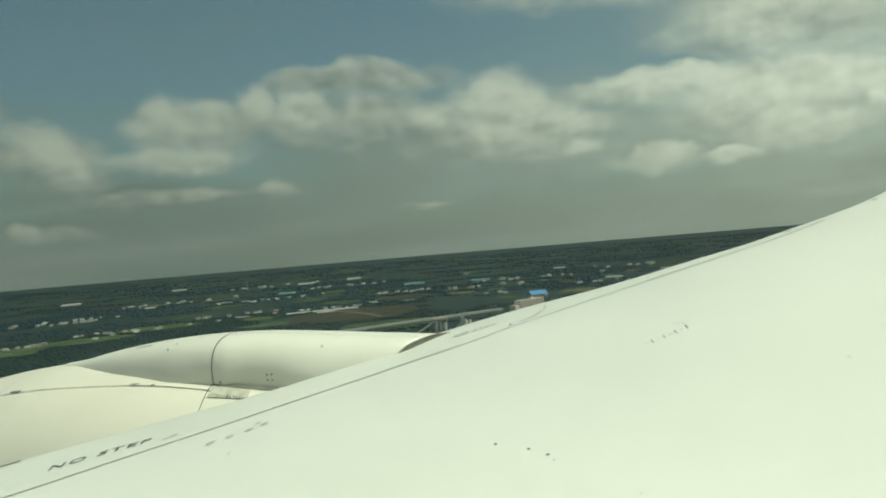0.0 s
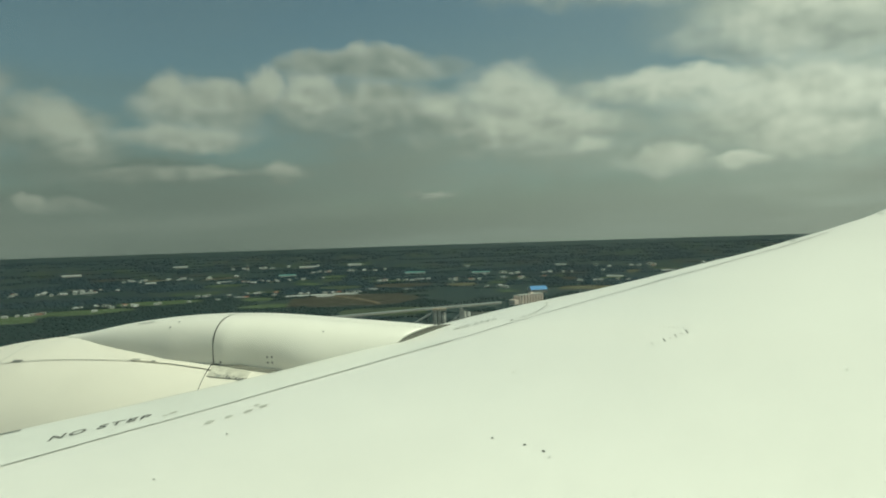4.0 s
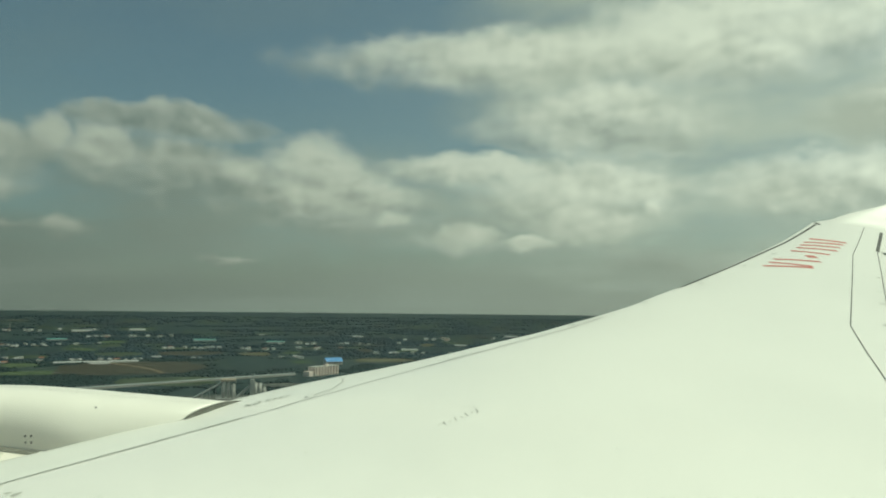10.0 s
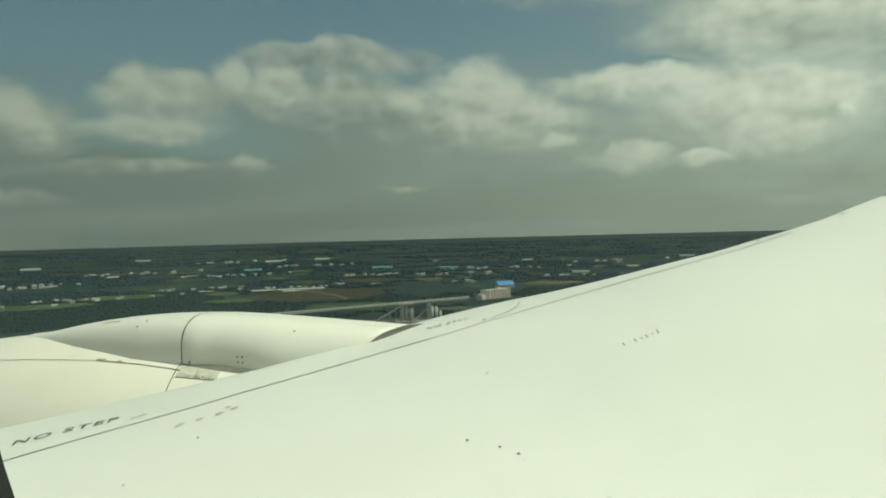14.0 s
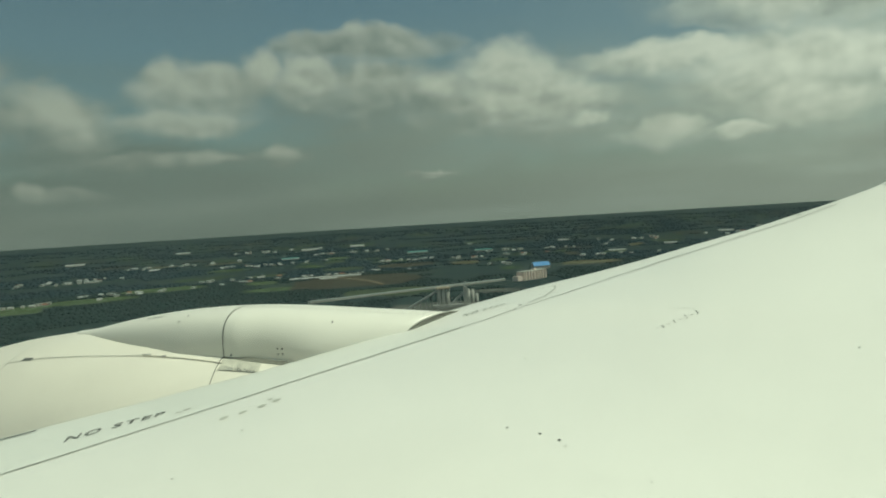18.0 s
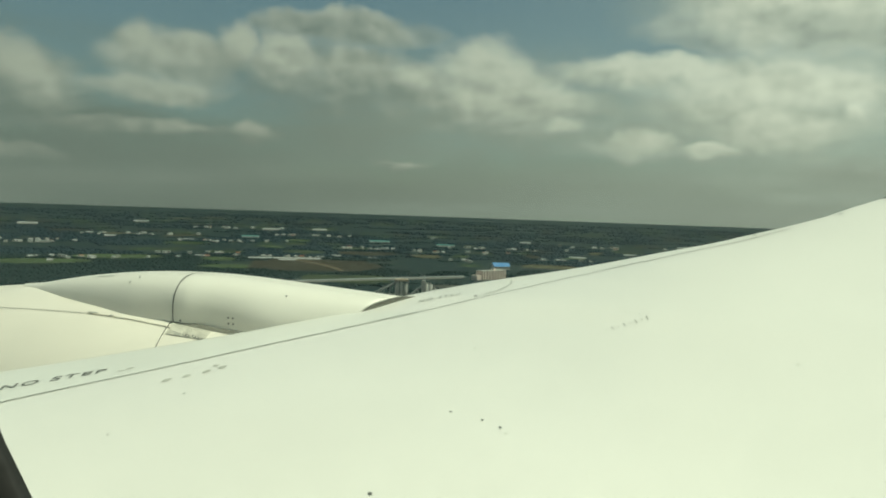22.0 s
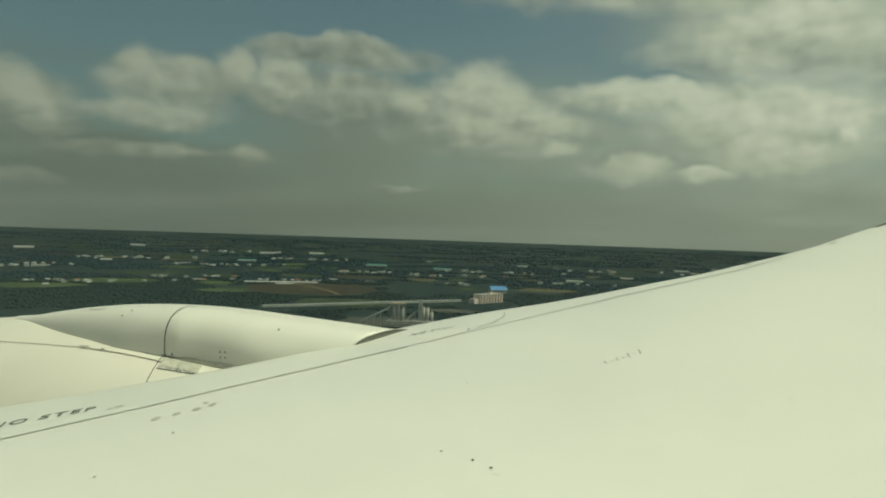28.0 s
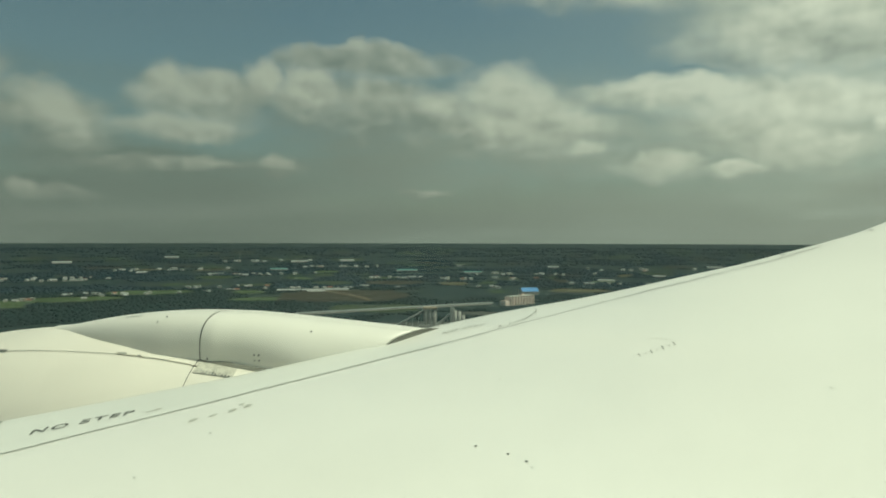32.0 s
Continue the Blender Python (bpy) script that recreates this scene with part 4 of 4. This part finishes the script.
# woods: many small uneven crowns, standing on the ground
def crowns(name, count, az0, az1, far0, far1, size, seed, label, least, mat=WOODS, levels=1, flat=1.0):
    r = np.random.RandomState(seed)
    bm_ = bmesh.new()
    bmesh.ops.create_icosphere(bm_, subdivisions=levels, radius=1.0)
    base = np.array([v.co[:] for v in bm_.verts])
    tris = np.array([[v.index for v in f.verts] for f in bm_.faces])
    bm_.free()
    az = r.uniform(az0, az1, count * 3)
    far = np.sqrt(r.uniform(far0 ** 2, far1 ** 2, count * 3))
    px, py = far * np.cos(np.radians(az)), -far * np.sin(np.radians(az))
    patchy = np.array([noise.noise((x / 420, y / 420, 1.7)) + 0.5 * noise.noise((x / 130, y / 130, 4.2)) for x, y in zip(px, py)])
    ok = (patchy > least) & clear_of(az, far)
    az, far = az[ok][:count], far[ok][:count]
    n = len(az)
    d = np.interp(far, _tf, _ds)
    s = d / far
    pos = np.stack([d * np.cos(np.radians(az)), -d * np.sin(np.radians(az)), [ground_z(v) for v in d]], 1)
    sx = size * r.uniform(0.5, 1.6, n) * s
    sz = sx * r.uniform(0.4, 0.85, n) * flat
    turn = r.uniform(0, 6.28, n)
    jit = 1 + 0.16 * r.standard_normal((n, len(base)))
    bx = base[None] * jit[..., None]
    x = (bx[..., 0] * np.cos(turn)[:, None] - bx[..., 1] * np.sin(turn)[:, None]) * sx[:, None] + pos[:, :1]
    y = (bx[..., 0] * np.sin(turn)[:, None] + bx[..., 1] * np.cos(turn)[:, None]) * sx[:, None] + pos[:, 1:2]
    z = bx[..., 2] * sz[:, None] + pos[:, 2:3] + sz[:, None] * 0.55
    co = np.stack([x, y, z], -1).reshape(-1, 3)
    fc = (tris[None] + (np.arange(n) * len(base))[:, None, None]).reshape(-1, 3)
    me = bpy.data.meshes.new(name)
    me.vertices.add(len(co))
    me.vertices.foreach_set("co", co.ravel())
    me.loops.add(fc.size)
    me.loops.foreach_set("vertex_index", fc.ravel())
    me.polygons.add(len(fc))
    me.polygons.foreach_set("loop_start", np.arange(0, fc.size, 3))
    me.polygons.foreach_set("loop_total", np.full(len(fc), 3))
    me.polygons.foreach_set("use_smooth", [True] * len(fc))
    me.materials.append(mat)
    me.update(calc_edges=True)
    ob = new(name, me)
    return tagged(ob, label, "trees", kind="stuff")


CLEAR = []        # az, far, half width in degrees, half depth: no trees there
def add_field(az, far, wide, deep, mat, label, turn=0.0):
    field(az, far, wide, deep, mat, label, turn, 0.5 + 0.03 * len(CLEAR))
    CLEAR.append((az, far, math.degrees(wide / 2 / far) * 1.02, deep / 2 * 1.2))


NEAR_FIELDS = (
    (-24.5, 2900, 220, 240, SOIL, "ploughed brown field among woods"),
    (-42, 2500, 260, 200, GRASS, "pale green meadow among dark woods"),
    (-47, 2300, 280, 180, GRASS, "pale green meadow among dark woods"),
    (-34, 2150, 200, 130, GRASS, "green meadow below the woods"),
    (-28.2, 2250, 380, 440, SOIL, "bare brown ground of a works site"),
    (-22.5, 1450, 190, 150, GRAVEL, "grey gravel yard of a concrete works"),
    (-25.8, 1840, 230, 200, SCRUB, "scrubby olive ground beside a works site"),
    (-17.5, 1700, 120, 90, GRAVEL, "grey gravel yard of a concrete works"),
    (-10.5, 2500, 200, 160, STUBBLE, "dry straw-coloured field"),
    (-53.0, 2200, 250, 250, GRASS, "pale green meadow among dark woods"),
    (28, 2600, 300, 300, GRASS, "pale green meadow among dark woods"),
)
for a, f, w, dp, m_, l in NEAR_FIELDS:
    add_field(a, f, w, dp, m_, l)

# farmland: loose groups of small fields between the woods
FARMS = ((-45, 2350, 4, 200, 7), (-38, 2750, 4, 260, 8), (-31.5, 3500, 4, 380, 9), (-25, 3150, 3, 300, 6), (-18, 3000, 4, 380, 9), (-11, 3300, 4, 420, 9),
         (-6, 4300, 3, 500, 7), (-41, 4500, 5, 600, 9), (-21, 5000, 7, 700, 10), (-34, 6300, 8, 1000, 9), (-11, 6800, 7, 1200, 8), (-48, 6000, 6, 1000, 7),
         (-30, 9000, 14, 1800, 12), (0, 9500, 8, 1800, 7), (26, 3200, 6, 700, 6))
CROPS = ((GRASS, "pale green meadow among dark woods"), (STUBBLE, "dry straw-coloured field"), (SOIL, "ploughed brown field among woods"), (SCRUB, "olive scrubby pasture between woods"))
for ca, cf, wa, wf, n in FARMS:
    for _ in range(2 * n):
        a, f = ca + rng.gauss(0, wa * 0.55), cf + rng.gauss(0, wf * 0.6)
        if f < 2050 or abs(a + 22) < 5 and f < 2500:
            continue
        k = (f / 3000) ** 0.6
        w, dp = rng.uniform(55, 190) * k, rng.uniform(60, 240) * k
        if any(abs(a - c[0]) < c[2] + math.degrees(w / 2 / f) * 1.3 and abs(f - c[1]) < c[3] + dp * 0.8 for c in CLEAR):
            continue
        m_, l = rng.choices(CROPS, (4, 2, 2, 4))[0]
        add_field(a, f, w, dp, m_, l, rng.uniform(-40, 40))


def clear_of(a, f):
    """Which of the points lie in no clearing."""
    out = np.ones(len(a), bool)
    for c in CLEAR:
        out &= ((a - c[0]) / c[2]) ** 2 + ((f - c[1]) / c[3]) ** 2 > 1.0
    return out


CLEAR += [(-15.1, 1880, 2.6, 190), (-14.3, 2270, 1.6, 160), (-22.2, 1400, 4.6, 150), (-24.2, 1540, 1.6, 150)]
CLEAR += [(-31.9 + 14.8 * k / 8, 1650 + 270 * k / 8, 1.1, 95) for k in range(9)]

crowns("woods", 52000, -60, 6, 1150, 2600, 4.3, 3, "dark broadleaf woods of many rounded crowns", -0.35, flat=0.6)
crowns("woods", 26000, -60, 14, 2600, 4600, 6.0, 5, "dark broadleaf woods fading into the distance", -0.05, HAZED_WOODS, flat=0.55)
crowns("woods", 11000, -60, 14, 4600, 7500, 9.0, 9, "far dark woods in patches", 0.05, HAZED_WOODS, flat=0.5)
crowns("woods", 6000, -56, 14, 7500, 14000, 18.0, 15, "far dark woods below the horizon", 0.1, HAZED_WOODS, flat=0.4)
crowns("woods", 7000, 14, 44, 1700, 4600, 6.5, 11, "dark woods beyond the wing tip", 0.0, HAZED_WOODS, flat=0.55)

# ---------------------------------------------------------------- buildings
def thing(name, label, category, group=""):
    return tagged(new(name), label, category, group)


def at_spot(ob, az, far, turn=0.0, size=1.0):
    p, s = spot(az, far)
    m = Matrix.LocRotScale(Vector((p[0], p[1], p[2] - 0.2)), Euler((0, 0, radians(-az + turn))), (s * size,) * 3)
    ob.matrix_basis = m
    return m


def gable_house(name, w, d, h, rise, wall, roof, label, group, windows=True):
    """A house with eaves: w across, d deep, walls h high."""
    ob = thing(name, label, "house", group)
    bm = bmesh.new()
    add_box(bm, -d / 2, d / 2, -w / 2, w / 2, 0, h)
    for s in (-1, 1):
        v = [bm.verts.new(p) for p in ((-d / 2, s * w / 2, h), (d / 2, s * w / 2, h), (0, s * w / 2, h + rise))]
        bm.faces.new(v if s < 0 else v[::-1])
    part("wall", bm, wall, ob)
    bm = bmesh.new()
    o = 0.5
    for s in (-1, 1):
        pts = [(s * (d / 2 + o), -w / 2 - o, h - o * rise / (d / 2)), (s * (d / 2 + o), w / 2 + o, h - o * rise / (d / 2)), (0, w / 2 + o, h + rise), (0, -w / 2 - o, h + rise)]
        lo = [bm.verts.new(p) for p in pts]
        hi = [bm.verts.new((p[0], p[1], p[2] + 0.25)) for p in pts]
        bm.faces.new(lo)
        bm.faces.new(hi[::-1])
        for i in range(4):
            bm.faces.new((lo[i], lo[(i + 1) % 4], hi[(i + 1) % 4], hi[i]))
    part("roof", bm, roof, ob)
    if windows:
        n = max(2, int(w / 3.5))
        for i in range(n):
            y = -w / 2 + w * (i + 0.5) / n
            bm = bmesh.new()
            add_box(bm, -d / 2 - 0.06, -d / 2 + 0.1, y - 0.6, y + 0.6, h * 0.35, h * 0.75)
            part("window", bm, DARKGLASS, ob)
    return ob


def flat_block(name, w, d, floors, wall, label, group="", bays=6, roof=None, category="building"):
    """A flat-roofed block with storeys, window openings and a parapet."""
    ob = thing(name, label, category, group)
    h = 3.4 * floors
    bm = bmesh.new()
    add_box(bm, -d / 2, d / 2, -w / 2, w / 2, 0, h)
    part("wall", bm, wall, ob)
    bm = bmesh.new()
    add_box(bm, -d / 2 - 0.3, d / 2 + 0.3, -w / 2 - 0.3, w / 2 + 0.3, h, h + 0.9)
    part("roof", bm, roof or CONCRETE, ob)
    for i in range(bays):
        y0 = -w / 2 + w * (i + 0.22) / bays
        y1 = -w / 2 + w * (i + 0.78) / bays
        for k in range(floors):
            bm = bmesh.new()
            add_box(bm, -d / 2 - 0.08, -d / 2 + 0.2, y0, y1, 3.4 * k + 0.9, 3.4 * k + 2.7)
            part("window", bm, DARKGLASS, ob)
    return ob


def long_shed(name, w, d, h, roof, wall, label, group=""):
    """A long low shed with a shallow pitched roof."""
    return gable_house(name, w, d, h, d * 0.14, wall, roof, label, group, False)


# the landmark block with the blue roof behind it, and the long pale shed
blk = flat_block("apartment_block", 66, 18, 5, PINK, "pinkish five-storey block with rows of windows", bays=8)
at_spot(blk, -15.0, 1960, 48, 1.3)
for i in range(9):
    bm = bmesh.new()
    y = -33 + 66 * i / 8
    add_box(bm, -9.9, -9.0, y - 0.8, y + 0.8, 0, 17.4)
    part("pier", bm, PINK, blk)
for k in range(1, 5):
    bm = bmesh.new()
    add_box(bm, -9.5, -9.0, -33, 33, 3.4 * k - 0.35, 3.4 * k + 0.35)
    part("floor_band", bm, PINK, blk)
bm = bmesh.new()
add_box(bm, -7, 8, 33.4, 47, 0, 9.5)
part("annex", bm, PINK, blk, "lower annex at the end of the block")
bm = bmesh.new()
add_box(bm, -3, 3, -12, -4, 17.9, 21)
part("roof_house", bm, PINK, blk)
bl = gable_house("blue_roofed_hall", 52, 34, 9, 11, PLASTER, BLUE_ROOF, "hall with a bright blue pitched roof", "")
at_spot(bl, -14.3, 2330, 20)
lg = long_shed("long_shed", 540, 14, 4, GREY_ROOF, PLASTER, "very long low shed with a pale grey roof", "")
lg.matrix_basis = Matrix.LocRotScale(Vector((1660, 737, ground_z(1816) - 0.2)), Euler((0, 0, radians(-126))), None)
lg2 = long_shed("long_shed", 230, 16, 4, WHITE_ROOF, PLASTER, "long low shed with a pale roof", "")
at_spot(lg2, -30.5, 2480, 4)

# concrete works: silos, tower, conveyor
works = thing("concrete_works", "grey concrete works with tall silos and a sloping conveyor", "factory")
for i, (y, r, h) in enumerate(((8, 3.0, 30), (1.0, 3.0, 29), (-6.0, 3.2, 27), (-42, 3.0, 28), (-49, 3.0, 27), (-56, 2.6, 20))):
    bm = bmesh.new()
    add_rod(bm, (0, y, 0), (0, y, h), r, 20)
    add_rod(bm, (0, y, h), (0, y, h + 2.2), r, 20, 0.6)
    part("silo", bm, CONCRETE, works, "tall pale cylindrical silo", True)
bm = bmesh.new()
add_box(bm, -3, 3, -40, -33, 0, 34)
part("tower", bm, CONCRETE, works, "square concrete tower")
for k in range(3):
    bm = bmesh.new()
    add_box(bm, -3.5, 3.5, -40.5, -32.5, 9 + 9 * k, 9.6 + 9 * k)
    part("gallery", bm, STEEL, works)
bm = bmesh.new()
for sx, sy in ((-1.5, -38), (1.5, -38), (1.5, -35), (-1.5, -35)):
    add_rod(bm, (sx, sy, 34), (sx * 0.4, sy * 0.4 - 21.9, 44), 0.35, 5)
for k in range(4):
    add_rod(bm, (-1.4 + 0.2 * k, -38 + 0.4 * k, 34 + 2.5 * k), (1.4 - 0.2 * k, -35 - 0.4 * k, 36 + 2.5 * k), 0.25, 4)
part("lattice_head", bm, STEEL, works, "open steel lattice on top of the tower")
bm = bmesh.new()
add_box(bm, -5, 5, -11, 13, 31.5, 36)
bmesh.ops.bevel(bm, geom=[e for e in bm.edges if abs(e.verts[0].co.z - 36) < 0.1 and abs(e.verts[1].co.z - 36) < 0.1], offset=1.6, segments=1, affect="EDGES")
part("head_house", bm, DUST_SHEET, works, "dusty brown roof house over the silos")
for y in (-10, 12):
    bm = bmesh.new()
    add_rod(bm, (-4, y, 0), (-4, y, 31.5), 0.6, 6)
    part("leg", bm, STEEL, works)
for za, ya, zb, yb in ((2, 62, 30, 10), (2, -8, 24, -33)):
    bm = bmesh.new()
    add_rod(bm, (0, ya, za), (0, yb, zb), 1.9, 6)
    part("conveyor", bm, STEEL, works, "sloping enclosed conveyor")
    for k in range(4):
        t_ = 0.2 + 0.2 * k
        bm = bmesh.new()
        add_rod(bm, (0, ya + (yb - ya) * t_, 0), (0, ya + (yb - ya) * t_, za + (zb - za) * t_), 0.5, 6)
        part("leg", bm, STEEL, works)
bm = bmesh.new()
add_box(bm, -8, 8, -70, 20, 0, 5)
part("shed", bm, CONCRETE, works)
at_spot(works, -21.7, 1440, 0, 1.12)

# a pale dirt track over the works site
_pts = ((-32.6, 2440), (-31.0, 2480), (-29.4, 2430), (-28.0, 2300), (-26.9, 2180), (-26.2, 2060))
_v = []
for a, f in _pts:
    for s_ in (-1, 1):
        p, k = spot(a + s_ * 0.10, f + s_ * 12)
        _v.append((p[0], p[1], p[2] + 0.9))
tagged(new("dirt_track", mesh_of("dirt_track", _v, [(2 * i, 2 * i + 1, 2 * i + 3, 2 * i + 2) for i in range(len(_pts) - 1)], DIRT)), "pale winding dirt track", "track", kind="structure")

# mast on the horizon
mast = thing("radio_mast", "slender pale lattice mast above distant woods", "mast")
bm = bmesh.new()
for sx, sy in ((-2, -2), (2, -2), (2, 2), (-2, 2)):
    add_rod(bm, (sx, sy, 0), (sx * 0.2, sy * 0.2, 75), 0.5, 5, 0.3)
for k in range(9):
    h, s_ = 8 * k, 2 - 1.6 * k * 8 / 75
    add_rod(bm, (-s_, -s_, h), (s_, s_, h + 8), 0.25, 4)
    add_rod(bm, (s_, -s_, h), (-s_, s_, h + 8), 0.25, 4)
part("lattice", bm, PLASTER, mast)
at_spot(mast, -35.8, 5200)

# sheds with pale and teal roofs
PALE_SHEDS = (
    (-31.5, 5400, 260, 50, 10, WHITE_ROOF, "long factory shed with a white roof"),
    (-28.0, 5600, 220, 50, 10, WHITE_ROOF, "long factory shed with a white roof"),
    (-30.3, 2420, 120, 14, 4, WHITE_ROOF, "long low shed with a white roof"),
    (-26.8, 2700, 90, 14, 4, WHITE_ROOF, "long low shed with a white roof"),
    (-42.5, 3900, 110, 30, 6, WHITE_ROOF, "pale-roofed shed among houses"),
    (-8.6, 3100, 150, 22, 5, WHITE_ROOF, "long shed with a white roof"),
    (-4.8, 3500, 120, 24, 5, WHITE_ROOF, "long shed with a white roof"),
    (-1.0, 4700, 190, 30, 6, WHITE_ROOF, "long shed with a white roof"),
    (1.5, 5200, 200, 30, 6, WHITE_ROOF, "long shed with a white roof"),
    (-12.5, 4500, 140, 24, 5, WHITE_ROOF, "long shed with a white roof"),
    (-47.5, 5600, 260, 50, 9, WHITE_ROOF, "long factory shed with a white roof"),
    (-40.5, 6800, 260, 50, 9, WHITE_ROOF, "long factory shed with a white roof"),
    (-24.0, 2620, 70, 14, 4, WHITE_ROOF, "small low shed with a white roof"),
    (-36.5, 2560, 60, 14, 4, WHITE_ROOF, "small low shed with a white roof"),
)
DULL_SHEDS = (
    (-18.5, 3700, 190, 40, 8, TEAL_ROOF, "long industrial shed with a teal roof"),
    (-23.5, 3900, 230, 45, 8, TEAL_ROOF, "long industrial shed with a teal roof"),
    (-33.0, 4100, 200, 45, 8, TEAL_ROOF, "long industrial shed with a teal roof"),
    (-46.5, 3300, 140, 26, 6, GREY_ROOF, "grey-roofed shed among houses"),
    (-19.5, 4700, 150, 24, 5, GREY_ROOF, "long shed with a grey roof"),
    (-37.5, 3700, 160, 22, 5, GREY_ROOF, "long shed with a grey roof"),
)
for a, f, w, d, h, r_, l in PALE_SHEDS + DULL_SHEDS:
    at_spot(long_shed("shed", w * 0.45, d * 0.8, h * 0.8, r_, PLASTER, l, "sheds among the fields"), a, f, rng.uniform(-12, 12))

# small houses in loose clusters
KINDS = [gable_house("house", 14, 10, 4.5, 2.6, PLASTER, r_, l, "houses scattered among trees") for r_, l in (
    (WHITE_ROOF, "small pale house with a white sheet roof"), (GREY_ROOF, "small pale house with a grey sheet roof"), (TILE_ROOF, "small pale house with a red tile roof"))]
KINDS.append(flat_block("house", 12, 10, 2, PLASTER, "two-storey flat-roofed pale house", "houses scattered among trees", 3, category="house"))
for k, ob in enumerate(KINDS):
    at_spot(ob, -40 + 2 * k, 2450 + 40 * k, rng.uniform(0, 90))
CLUSTERS = ((-44, 2450, 4.5, 130, 18), (-48, 3400, 5, 300, 26), (-41, 4200, 5, 300, 22), (-38, 2700, 4, 150, 12), (-33, 3600, 6, 250, 20), (-29, 4500, 5, 300, 16),
            (-25, 3250, 4, 180, 14), (-19, 3150, 5, 200, 20), (-14, 3600, 6, 250, 18), (-10, 2850, 3.5, 160, 12), (-6, 4200, 4, 300, 12), (0, 4400, 4, 300, 8),
            (-36, 5600, 6, 400, 12), (-50, 2300, 4, 120, 14), (-18, 2620, 3, 100, 6), (-30, 2580, 4, 60, 14), (27, 3000, 4, 500, 6))
for ca, cf, wa, wf, n in CLUSTERS:
    for _ in range(int(n * 0.75)):
        a, f = ca + rng.gauss(0, wa * 0.42), cf + rng.gauss(0, wf * 0.22)
        src = rng.choices(KINDS, (5, 3, 1.5, 3))[0]
        p, s = spot(a, f)
        copy_thing(src, Matrix.LocRotScale(Vector((p[0], p[1], p[2] - 0.2)), Euler((0, 0, rng.uniform(0, 3.14))), None) @ Matrix.Scale(1.0, 4))
